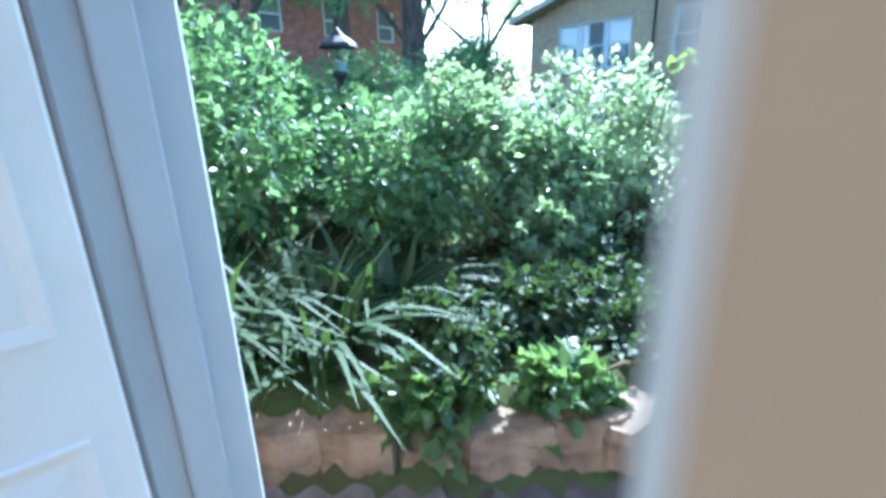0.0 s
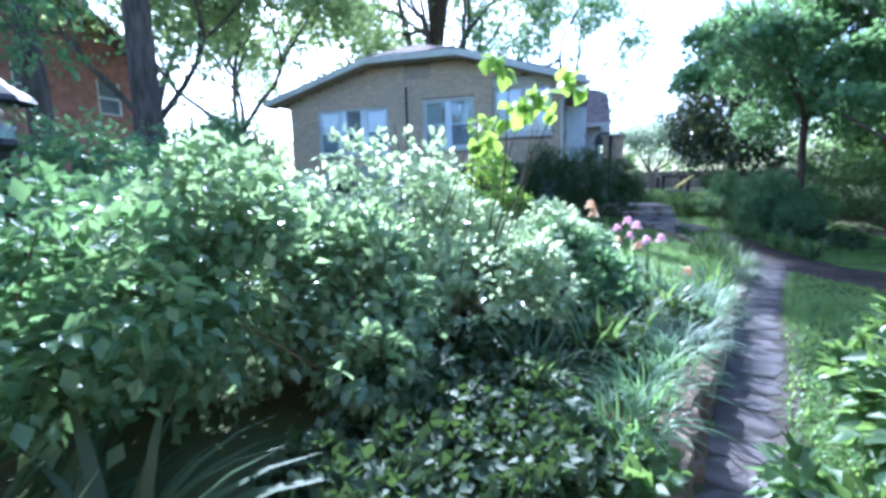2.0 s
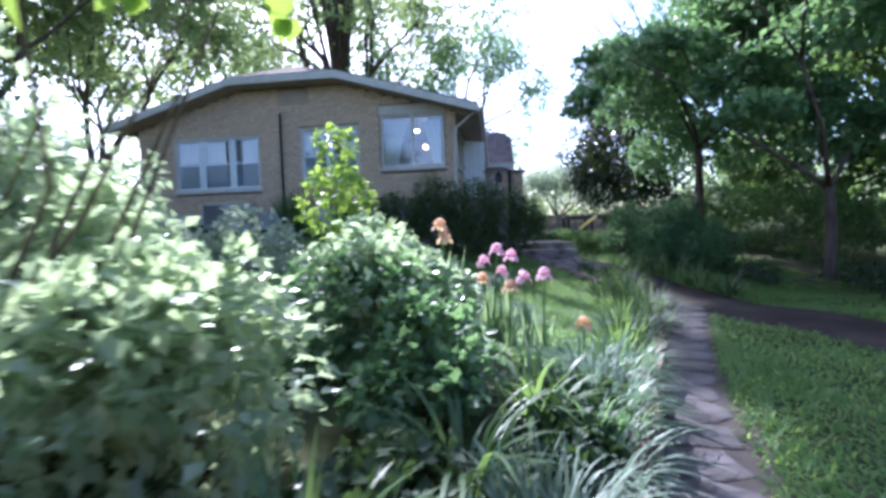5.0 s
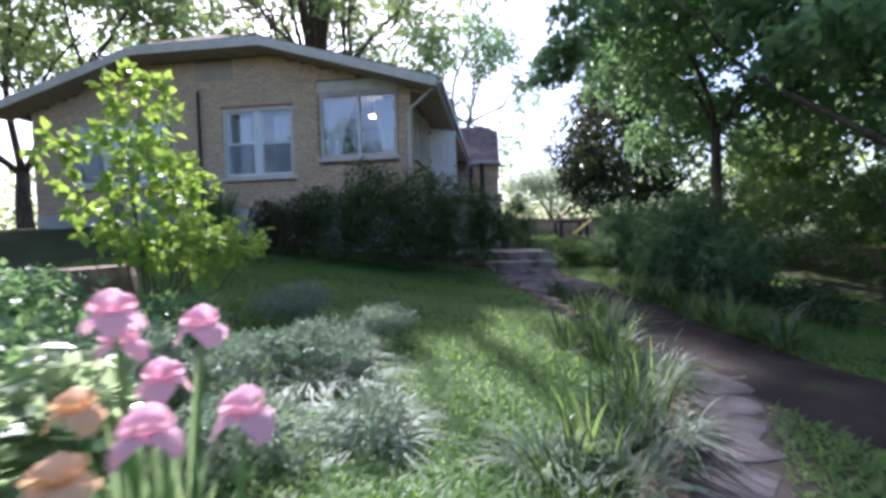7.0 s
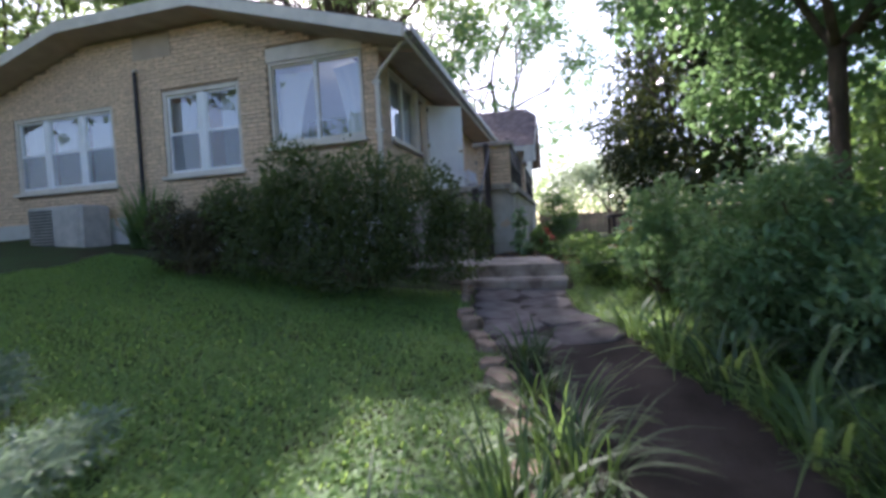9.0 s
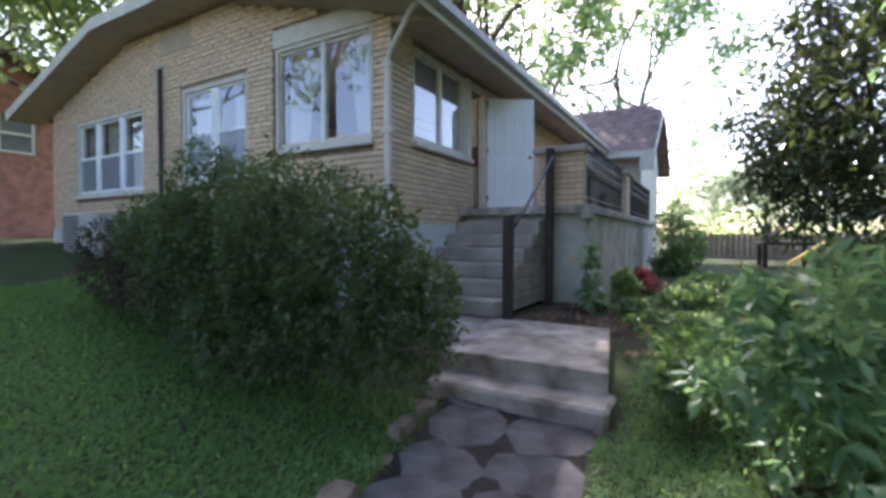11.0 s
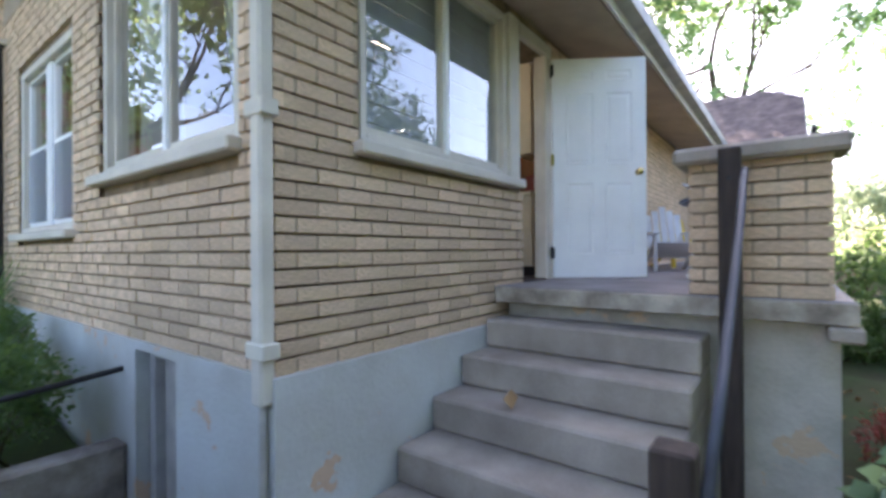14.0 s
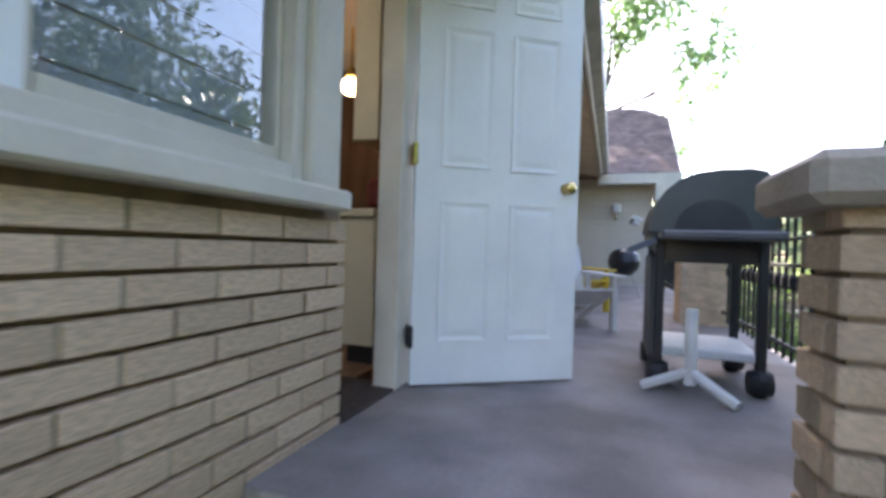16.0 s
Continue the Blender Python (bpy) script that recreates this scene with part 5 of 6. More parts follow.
for k, (x, y, a) in enumerate(along_line(PATH_LINE, 0.29, rng)):
    if x < -4.2:
        continue
    ob = part("flagstone", flag_meshes[k % 10], None, path)
    ob.matrix_world = Matrix.Translation((x, y, float(land(x, y)) + 0.004)) @ Matrix.Rotation(a + rng.uniform(-0.5, 0.5), 4, "Z") @ Matrix.Diagonal((rng.uniform(0.85, 1.1), rng.uniform(0.9, 1.3), 1, 1))
PALE_FLAG = material("pale_flagstone", (0.2, 0.18, 0.18), 0.88, vary=0.3, scale=5, fine=60, bump=0.5, each=0.3, second=(0.11, 0.095, 0.09), spec=0.25)
for k in range(10):
    me = irregular(0.17, 0.15, 0.009, rng, 9).done("flagstone")
    me.materials.append(PALE_FLAG)
    x, y, a = along_line(PATH_LINE[:4], 0.27, rng)[k % 7]
    off = 0.06 if k < 7 else -0.3
    ob = part("flagstone", me, None, path)
    ob.matrix_world = Matrix.Translation((x - math.sin(a) * off, y + math.cos(a) * off, float(land(x, y)) + 0.012)) @ Matrix.Rotation(a + rng.uniform(-0.4, 0.4), 4, "Z")
stones = []
for k in range(8):
    m = irregular(0.17, 0.1, 0.115, rng, 11).done("wall_stone")
    m.materials.append(STONE)
    stones.append(m)
kerb = thing("stone_wall", "low dry-laid field stone wall edging the bed", "wall", kind="structure", at=(0, 1, 0.1))
for k, (x, y, a) in enumerate(along_line(PATH_LINE, 0.29, rng)):
    if not -3.9 < x < 4.5:
        continue
    off = 0.27 + rng.uniform(-0.03, 0.03)
    px, py = x - math.sin(a) * off, y + math.cos(a) * off
    hgt = float(np.interp(x, [-3, 0.5, 2.5, 4.5], [1.0, 0.8, 0.35, 0.2]))
    for row in range(2 if hgt > 0.5 else 1):
        ob = part("wall_stone", stones[(k + row * 3) % 8], None, kerb)
        ob.matrix_world = Matrix.Translation((px + rng.uniform(-0.02, 0.02), py, float(land(x, y)) + row * 0.115)) @ Matrix.Rotation(a + rng.uniform(-0.15, 0.15), 4, "Z") @ Matrix.Diagonal((rng.uniform(0.98, 1.25), 1.0, hgt * rng.uniform(0.85, 1.1), 1))
wk = along_line(WALK_LINE, 0.15, rng)
# the trees' shade over the walk is put into its near-black concrete colour
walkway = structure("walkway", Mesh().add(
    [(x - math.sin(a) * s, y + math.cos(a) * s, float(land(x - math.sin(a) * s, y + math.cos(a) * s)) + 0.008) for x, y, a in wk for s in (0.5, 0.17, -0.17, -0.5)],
    [(4 * i + j, 4 * i + j + 1, 4 * i + j + 5, 4 * i + j + 4) for i in range(len(wk) - 1) for j in range(3)]), material("old_shaded_walk_concrete", (0.04, 0.034, 0.031), 0.92, vary=0.4, scale=2, second=(0.024, 0.02, 0.018), bump=0.4, spec=0.1), "old cracked stone walkway leading to the landing", "path")
big = []
for k in range(7):
    m = irregular(0.25, 0.23, 0.008, rng, 9).done("paving_stone")
    m.materials.append(FLAG)
    big.append(m)
for k, (x, y, a) in enumerate(along_line(WALK_LINE, 0.43, rng)):
    for s in (-0.25, 0.25) if x > 7.6 else ():
        ob = part("paving_stone", big[int(rng.integers(0, 7))], None, walkway)
        px, py = x - math.sin(a) * s, y + math.cos(a) * s
        ob.matrix_world = Matrix.Translation((0, 0, 0.008)) @ lying(px, py, a + rng.uniform(-0.25, 0.25)) @ Matrix.Diagonal((1.05, 1.12, 1, 1))
edge = thing("stone_edging", "jagged grey stones edging the walkway", "edging", kind="structure", at=(8.8, 0, 0.35))
for k, (x, y, a) in enumerate(along_line(WALK_LINE[:5], 0.33, rng)):
    ob = part("edging_stone", stones[k % 8], None, edge)
    ob.matrix_world = Matrix.Translation((x + math.sin(a) * 0.6, y - math.cos(a) * 0.6, float(land(x, y)) - 0.01)) @ Matrix.Rotation(a + rng.uniform(-0.4, 0.4), 4, "Z") @ Matrix.Diagonal((rng.uniform(0.6, 1.15), rng.uniform(0.55, 1.0), rng.uniform(0.3, 0.8), 1))

# ---- plants of the bed ----
shrub("rose_bush", "tall leafy rose of sharon shrub in the bed", "shrub", [(-1.5, 4.2, 0.98, 0.9, 0.8, 0.6), (-2.5, 4.6, 1.15, 0.8, 0.8, 0.85), (-0.7, 4.3, 0.95, 0.8, 0.7, 0.6)], 14000, 0.078, 0.052, LEAF_MID, 14, 11)
shrub("rose_bush", "tall shaded broad-leaved shrub at the end of the bed", "shrub", [(-2.15, 3.05, 0.98, 0.5, 0.45, 0.5), (-2.95, 3.45, 1.25, 0.5, 0.45, 0.75), (-3.5, 3.75, 1.35, 0.5, 0.4, 0.8)], 6500, 0.068, 0.045, LEAF_MID, 12, 71)
shrub("rose_bush", "dense green rose shrub behind the stone wall", "shrub", [(-1.6, 3.1, 0.95, 0.7, 0.6, 0.65), (-0.9, 2.8, 0.85, 0.65, 0.6, 0.55), (-1.3, 2.45, 0.6, 0.5, 0.38, 0.4)], 12000, 0.066, 0.046, LEAF_GREY, 14, 12)
shrub("rose_bush", "sunlit rose shrub full of small leaves", "shrub", [(0.1, 2.4, 0.85, 0.7, 0.6, 0.5), (0.0, 1.85, 0.68, 0.55, 0.45, 0.42), (-0.5, 2.1, 0.7, 0.45, 0.45, 0.42)], 11000, 0.058, 0.04, LEAF_SUNLIT, 14, 13)
shrub("rose_bush", "low rounded rose shrub at the edge of the bed", "shrub", [(1.2, 1.75, 0.62, 0.55, 0.5, 0.42), (0.8, 1.25, 0.5, 0.5, 0.35, 0.32), (1.5, 1.35, 0.52, 0.35, 0.32, 0.32)], 9000, 0.062, 0.045, LEAF_MID, 12, 14)
shrub("rose_bush", "sunlit broad-leaved rose beside the irises", "shrub", [(1.7, 1.75, 0.8, 0.5, 0.42, 0.42), (1.95, 1.35, 0.6, 0.36, 0.3, 0.34), (2.45, 1.55, 0.52, 0.36, 0.28, 0.3), (1.2, 1.5, 0.75, 0.4, 0.35, 0.35)], 5200, 0.078, 0.058, LEAF_SUNLIT, 14, 74, shell=0.35)
shrub("rose_bush", "silvery tall rose sprays deeper in the bed", "shrub", [(1.0, 3.3, 0.9, 0.8, 0.6, 0.6), (2.0, 2.9, 0.8, 0.7, 0.6, 0.45), (0.3, 3.9, 0.95, 0.8, 0.6, 0.62), (0.3, 2.7, 1.2, 0.4, 0.34, 0.4)], 10000, 0.066, 0.045, LEAF_SILVER, 12, 15)
shrub("rose_bush", "tall arching rose with small sunlit leaves", "shrub", [(0.0, 2.6, 1.45, 0.45, 0.36, 0.42), (-0.45, 2.85, 1.4, 0.42, 0.36, 0.42), (0.45, 2.5, 1.25, 0.4, 0.3, 0.36), (-0.1, 2.7, 0.95, 0.5, 0.4, 0.4)], 2600, 0.058, 0.04, LEAF_SUNLIT, 14, 72, shell=0.15)
shrub("groundcover", "leafy groundcover under the roses in painted shade", "groundcover", [(-1.2, 1.7, 0.38, 0.6, 0.3, 0.16), (-0.2, 1.25, 0.36, 0.6, 0.25, 0.16), (-2.1, 2.1, 0.4, 0.5, 0.4, 0.22), (0.7, 0.7, 0.28, 0.5, 0.25, 0.13), (-2.7, 2.1, 0.42, 0.35, 0.3, 0.22), (-1.8, 1.6, 0.36, 0.5, 0.3, 0.15), (-1.5, 2.1, 0.4, 0.5, 0.35, 0.2), (-0.6, 1.9, 0.4, 0.5, 0.3, 0.2)], 15000, 0.058, 0.042, LEAF_SHADE, 6, 16)
shrub("ivy", "leafy trailing plant spilling over the stone wall", "groundcover", [(-2.55, 1.62, 0.3, 0.22, 0.2, 0.22), (-2.9, 1.95, 0.34, 0.25, 0.22, 0.22), (-1.6, 1.25, 0.3, 0.3, 0.15, 0.14)], 1600, 0.075, 0.055, LEAF_DARK, 6, 61)
shrub("young_redbud", "slender young redbud with heart-shaped bright leaves", "sapling", [(-0.35, 1.95, 1.62, 0.16, 0.2, 0.16), (0.0, 1.85, 1.88, 0.4, 0.24, 0.14), (0.3, 1.7, 1.86, 0.24, 0.16, 0.1), (-0.3, 2.0, 2.1, 0.26, 0.24, 0.16), (-0.1, 1.6, 2.0, 0.2, 0.2, 0.12)], 90, 0.105, 0.1, LEAF_BRIGHT, 6, 17, base=(-0.5, 2.1, 0.3), heart=True, droop=0.8, shell=0.2, stem_r=0.011)
for k, (x, y, s) in enumerate([(-3.4, 2.75, 1.0), (-3.1, 2.5, 1.0), (-3.25, 3.1, 1.15), (-2.65, 2.65, 1.0), (-2.95, 2.85, 1.1), (-3.55, 3.05, 1.1)]):
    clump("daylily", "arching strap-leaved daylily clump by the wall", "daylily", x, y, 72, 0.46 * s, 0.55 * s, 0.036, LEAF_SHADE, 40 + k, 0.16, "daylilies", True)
for k, (x, y) in enumerate([(-0.95, 1.7), (-0.45, 1.35), (0.15, 1.05), (0.55, 0.8)]):
    clump("iris_clump", "grey-green sword-leaved clump under the roses", "iris", x, y, 40, 0.3, 0.28, 0.02, LEAF_DARK, 60 + k, 0.12, "sword-leaved clumps", True)
for k, (x, y) in enumerate([(-0.45, 0.95), (0.3, 0.62), (-0.9, 1.12), (0.9, 0.42), (1.45, 0.22), (-0.1, 0.8), (0.6, 0.55), (1.15, 0.45), (-1.3, 1.28)]):
    clump("grass_tuft", "silvery grassy tuft on top of the wall", "grass", x, y, 110, 0.2, 0.22, 0.011, LEAF_FEATHER if k % 2 else LEAF_MID, 70 + k, 0.18, "edging tufts")


def bearded_iris(x, y, h, mat, seed, label):
    """A flowering iris: stalk, three upright and three hanging petals, sword leaves."""
    rng = np.random.default_rng(seed)
    z = float(land(x, y))
    e = thing("bearded_iris", label, "iris", "irises", at=(x, y, z))
    lx, ly = rng.normal(0, 0.04, 2)
    top = Vector((x + lx, y + ly, z + h))
    part("stalk", Mesh().tube([(x, y, z - 0.02), (x + lx * 0.4, y + ly * 0.4, z + h * 0.5), top], [0.007, 0.008, 0.006], 6), LEAF_MID, e)
    def petal(a, up):
        v, f, n, k = [], [], 6, 5
        for i in range(n + 1):
            t = i / n
            r = 0.062 * (math.sin(t * 1.7) if up else t ** 0.7)
            zz = (0.068 * t - 0.014 * t * t) if up else (0.02 * math.sin(t * 2.2) - 0.055 * t * t)
            if up:
                r = 0.028 * math.sin(math.pi * t) + 0.004
            w = 0.032 * math.sin(math.pi * min(0.95, 0.12 + 0.8 * t)) + 0.004
            for j in range(k + 1):
                s = j / k * 2 - 1
                ruff = 0.006 * math.sin(9 * s + 5 * t) * t
                c, d = math.cos(a), math.sin(a)
                v.append((top.x + c * r - d * w * s, top.y + d * r + c * w * s, top.z + zz + ruff - 0.012 * s * s))
        for i in range(n):
            for j in range(k):
                q = i * (k + 1) + j
                f.append((q, q + 1, q + k + 2, q + k + 1))
        return Mesh().add(v, f)
    a0 = rng.uniform(0, 2)
    for i in range(3):
        part("standard_petal", petal(a0 + i * 2.094, True), mat, e, smooth=True)
        part("fall_petal", petal(a0 + 1.047 + i * 2.094, False), mat, e, smooth=True)
    for k in range(9):
        ob = new("sword_leaf", SWORDS[k % 4])
        ob.parent = e
        ob.matrix_basis = Matrix.Translation((rng.normal(0, 0.03), rng.normal(0, 0.03), -0.01)) @ Matrix.Rotation(rng.uniform(0, 6.28), 4, "Z") @ Matrix.Scale(h / 0.6 * rng.uniform(0.7, 1.05), 4)


SWORDS = [one_blade("sword_leaf", LEAF_GREY, 0.34, 0.09, 0.03, np.random.default_rng(30 + k)) for k in range(4)]
for k, (x, y, h, m) in enumerate([(2.06, 0.6, 0.54, PETAL), (2.06, 0.705, 0.52, PETAL), (2.3, 0.956, 0.75, PETAL), (2.3, 0.84, 0.7, PETAL), (2.3, 1.0, 0.65, PETAL), (2.3, 0.89, 0.58, PETAL),
                                  (2.25, 0.97, 0.52, PEACH), (2.12, 1.28, 0.88, PEACH), (2.12, 1.34, 0.78, PEACH), (1.98, 0.85, 0.44, PEACH), (1.9, 0.35, 0.2, PEACH)]):
    bearded_iris(x, y, h, m, 90 + k, "pink bearded iris in full bloom" if m is PETAL else "peach bearded iris in bloom")
shrub("young_maple", "light green young shrub standing in the bed", "shrub", [(4.9, 3.0, 1.5, 0.5, 0.5, 0.6), (5.0, 3.1, 2.15, 0.35, 0.35, 0.45), (4.6, 2.7, 1.1, 0.45, 0.4, 0.3), (5.4, 2.8, 1.0, 0.65, 0.55, 0.35), (4.3, 2.9, 1.7, 0.4, 0.35, 0.25)], 2000, 0.095, 0.062, LEAF_BRIGHT, 12, 18)
shrub("artemisia", "feathery grey-green artemisia spilling over the lawn edge", "groundcover", [(3.1, 1.2, 0.26, 0.4, 0.3, 0.16), (3.8, 1.75, 0.32, 0.5, 0.35, 0.18), (3.4, 0.72, 0.22, 0.3, 0.2, 0.13), (3.2, 2.1, 0.42, 0.5, 0.5, 0.24)], 11000, 0.05, 0.011, LEAF_FEATHER, 10, 19)
shrub("artemisia", "silver feathery foliage sprawling on the lawn edge", "groundcover", [(4.4, 1.15, 0.26, 0.35, 0.25, 0.14), (4.5, 1.45, 0.3, 0.5, 0.35, 0.17), (5.4, 1.15, 0.3, 0.4, 0.3, 0.14), (5.7, 2.1, 0.42, 0.45, 0.4, 0.2)], 9000, 0.055, 0.012, LEAF_FEATHER, 10, 63)
for k, (x, y) in enumerate([(4.2, 1.05), (4.75, 1.25), (5.1, 1.35), (4.1, 1.3), (5.5, 1.5), (3.7, 0.85), (3.4, 0.7)]):
    clump("artemisia_tuft", "silvery arching tuft at the lawn edge", "grass", x, y, 90, 0.2, 0.34, 0.012, LEAF_SILVER if k % 2 else LEAF_FEATHER, 190 + k, 0.16, "silver tufts")
for k in range(11):
    x = 5.2 + 0.27 * k
    clump("border_lily", "dark strap-leaved clump along the walkway", "daylily", x, float(np.interp(x, [5.0, 5.6, 6.6, 7.6, 8.8], [-2.25, -2.1, -1.9, -1.62, -1.25])) + 0.05 * (-1) ** k, 32, 0.34, 0.36, 0.022, LEAF_DARK if k % 3 else LEAF_SHADE, 170 + k, 0.14, "border lilies", True)
shrub("groundcover", "green leafy plants between the artemisia", "groundcover", [(4.4, 2.6, 0.45, 0.7, 0.5, 0.25), (3.7, 3.2, 0.6, 0.9, 0.6, 0.4), (2.6, 2.0, 0.5, 0.5, 0.6, 0.35)], 7000, 0.055, 0.04, LEAF_MID, 8, 20)
rock = irregular(0.45, 0.3, 0.28, np.random.default_rng(5), 10)
r = tagged(part("boulder", rock, STONE), "flat brown boulder lying in the bed", "rock")
r.location = (5.3, 3.9, float(land(5.3, 3.9)) + 0.25)
for k, (x, y, s) in enumerate([(2.0, 0.1, 0.72), (2.25, -0.02, 0.7), (3.0, -0.2, 0.72), (3.35, -0.3, 0.85), (3.45, -0.5, 0.8), (3.8, -0.62, 0.85), (4.2, -0.78, 0.9), (4.7, -0.7, 0.95), (5.1, -0.5, 0.95),
                               (5.15, -0.85, 1.0), (5.6, -0.75, 1.0), (5.9, -0.95, 1.0), (6.3, -0.9, 0.95), (6.8, -0.75, 0.85), (7.2, -0.68, 0.75)]):
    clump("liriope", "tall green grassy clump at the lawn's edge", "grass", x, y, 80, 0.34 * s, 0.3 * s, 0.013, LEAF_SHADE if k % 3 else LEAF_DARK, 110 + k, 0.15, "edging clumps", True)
for k, (x, y) in enumerate([(3.15, -0.42), (3.55, -0.68), (4.4, -0.95), (3.25, -0.08)]):
    clump("artemisia_tuft", "silvery seed-headed tuft beside the path", "grass", x, y, 90, 0.22, 0.26, 0.009, LEAF_SILVER, 130 + k, 0.12, "silver tufts")
shrub("peony", "lush green peony plant beside the path", "peony", [(-1.5, 0.12, 0.5, 0.55, 0.4, 0.42), (-0.8, -0.2, 0.42, 0.5, 0.4, 0.36), (-2.2, 0.4, 0.5, 0.45, 0.32, 0.4), (-2.4, 0.62, 0.36, 0.3, 0.18, 0.26), (-1.85, 0.66, 0.32, 0.35, 0.17, 0.25)], 7800, 0.1, 0.05, LEAF_DARK, 12, 21)

# ---- hedges and shrubs round the house ----
shrub("azalea_hedge", "big dark green azalea hedge before the house", "hedge", [(9.35, 0.22, 1.05, 0.42, 0.42, 0.58), (9.3, 0.65, 1.22, 0.5, 0.55, 0.85), (9.4, 1.4, 1.4, 0.64, 0.7, 0.95), (9.45, 2.3, 1.38, 0.62, 0.75, 0.92), (9.5, 3.0, 1.25, 0.6, 0.6, 0.8), (9.15, 1.5, 0.8, 0.5, 0.8, 0.42)], 40000, 0.055, 0.027, LEAF_HEDGE, 40, 22, shell=0.6)
shrub("azalea_hedge", "brownish thin azalea hedge with fresh green shoots", "hedge", [(9.6, 3.75, 1.25, 0.5, 0.55, 0.65), (9.5, 4.35, 1.25, 0.45, 0.42, 0.6)], 9000, 0.055, 0.026, LEAF_BROWN, 40, 23, shell=0.6)
for k, (x, y) in enumerate([(11.0, 6.25), (11.05, 6.6)]):
    clump("yucca", "spiky dark green yucca against the gable", "yucca", x, y, 130, 0.9, 0.5, 0.03, LEAF_DARK, 150 + k, 0.2, "yuccas")
shrub("box_shrub", "dark shrub above the cellar steps", "shrub", [(11.0, 4.9, 1.5, 0.35, 0.5, 0.4), (10.95, 4.35, 1.4, 0.3, 0.35, 0.35), (11.0, 3.9, 1.4, 0.32, 0.3, 0.33), (10.6, 4.0, 1.25, 0.3, 0.35, 0.3)], 8000, 0.045, 0.022, LEAF_DARK, 14, 25)
shrub("evergreen_shrub", "rounded dark evergreen shrub beside the walkway", "shrub", [(7.9, -2.35, 0.9, 0.7, 0.65, 0.72), (7.6, -2.2, 0.6, 0.6, 0.5, 0.45), (8.3, -2.5, 0.7, 0.6, 0.6, 0.6), (7.2, -2.6, 0.55, 0.6, 0.5, 0.42), (7.9, -3.0, 0.7, 0.6, 0.5, 0.5)], 16000, 0.075, 0.034, LEAF_MID, 30, 26, shell=0.55)
shrub("light_shrub", "light green feathery shrub beside the landing", "shrub", [(9.0, -2.05, 0.8, 0.5, 0.4, 0.4), (9.6, -2.0, 0.72, 0.5, 0.45, 0.35), (8.8, -1.85, 1.15, 0.4, 0.3, 0.4), (10.1, -1.9, 0.65, 0.4, 0.3, 0.22)], 7000, 0.08, 0.03, LEAF_MID, 16, 27)
shrub("groundcover", "leafy groundcover along the landing", "groundcover", [(10.3, -1.4, 0.62, 0.5, 0.3, 0.16), (11.3, -1.45, 0.66, 0.6, 0.3, 0.13), (12.7, -0.75, 0.7, 0.28, 0.25, 0.12), (13.5, -1.1, 0.72, 0.35, 0.3, 0.13)], 2600, 0.07, 0.05, LEAF_DARK, 8, 28)
shrub("groundcover", "leafy weeds and seedlings beside the porch wall", "groundcover", [(12.2, -1.05, 0.62, 0.45, 0.32, 0.14), (14.2, -1.3, 0.72, 0.7, 0.4, 0.18), (15.9, -1.5, 0.76, 0.7, 0.4, 0.2), (13.9, -0.5, 0.85, 0.5, 0.22, 0.3), (14.7, -2.2, 0.7, 0.6, 0.4, 0.16)], 3600, 0.075, 0.05, LEAF_DARK, 8, 75)
shrub("hosta", "broad-leaved plant by the porch wall", "plant", [(12.9, -0.25, 0.8, 0.22, 0.2, 0.2), (12.95, -0.2, 1.25, 0.12, 0.12, 0.3)], 260, 0.13, 0.08, LEAF_GREY, 5, 29, droop=0.6)
shrub("red_shrub", "small red-leaved shrub by the porch wall", "shrub", [(15.0, -0.5, 0.82, 0.4, 0.32, 0.25), (15.4, -0.6, 0.78, 0.3, 0.25, 0.18)], 2600, 0.05, 0.02, LEAF_RED, 8, 30)
shrub("yard_shrub", "green shrub standing on the side lawn", "shrub", [(19.5, -0.9, 1.5, 0.8, 0.7, 0.9), (19.3, -0.8, 0.9, 0.6, 0.6, 0.5)], 4200, 0.09, 0.05, LEAF_DARK, 14, 31)
shrub("dark_shrub", "dark shrubs under the trees", "shrub", [(8.2, -5.2, 0.9, 1.3, 0.8, 0.9), (10.5, -5.0, 1.0, 1.4, 0.9, 1.0), (13.0, -5.4, 1.2, 1.6, 1.0, 1.1), (5.5, -6.0, 0.9, 1.5, 0.9, 0.9), (15.0, -3.4, 1.1, 0.8, 0.7, 0.6)], 15000, 0.1, 0.045, LEAF_DARK, 20, 32)
shrub("fern_bed", "low leafy plants under the trees", "groundcover", [(6.5, -3.0, 0.25, 0.9, 0.4, 0.2), (4.5, -4.2, 0.25, 1.5, 0.7, 0.25), (7.2, -2.4, 0.3, 0.6, 0.3, 0.2)], 5000, 0.09, 0.03, LEAF_SHADE, 8, 33)

shrub("understorey", "dense dark bushes under the trees at the side", "shrub", [(2.5, -8.0, 1.3, 1.8, 1.0, 1.5), (5.2, -8.2, 1.5, 1.8, 1.0, 1.7), (8.0, -8.4, 1.5, 1.8, 1.0, 1.8), (10.8, -8.2, 1.4, 1.8, 1.0, 1.6), (0.0, -7.5, 1.2, 1.6, 1.0, 1.4), (13.2, -8.6, 1.2, 1.4, 1.0, 1.1), (6.8, -6.4, 0.8, 1.2, 0.7, 0.8), (14.8, -7.8, 2.6, 1.6, 1.2, 1.8), (17.2, -8.8, 3.0, 2.0, 1.4, 2.2), (20.0, -10.5, 3.0, 2.2, 1.5, 2.4)], 44000, 0.16, 0.09, LEAF_DARK, 26, 66)
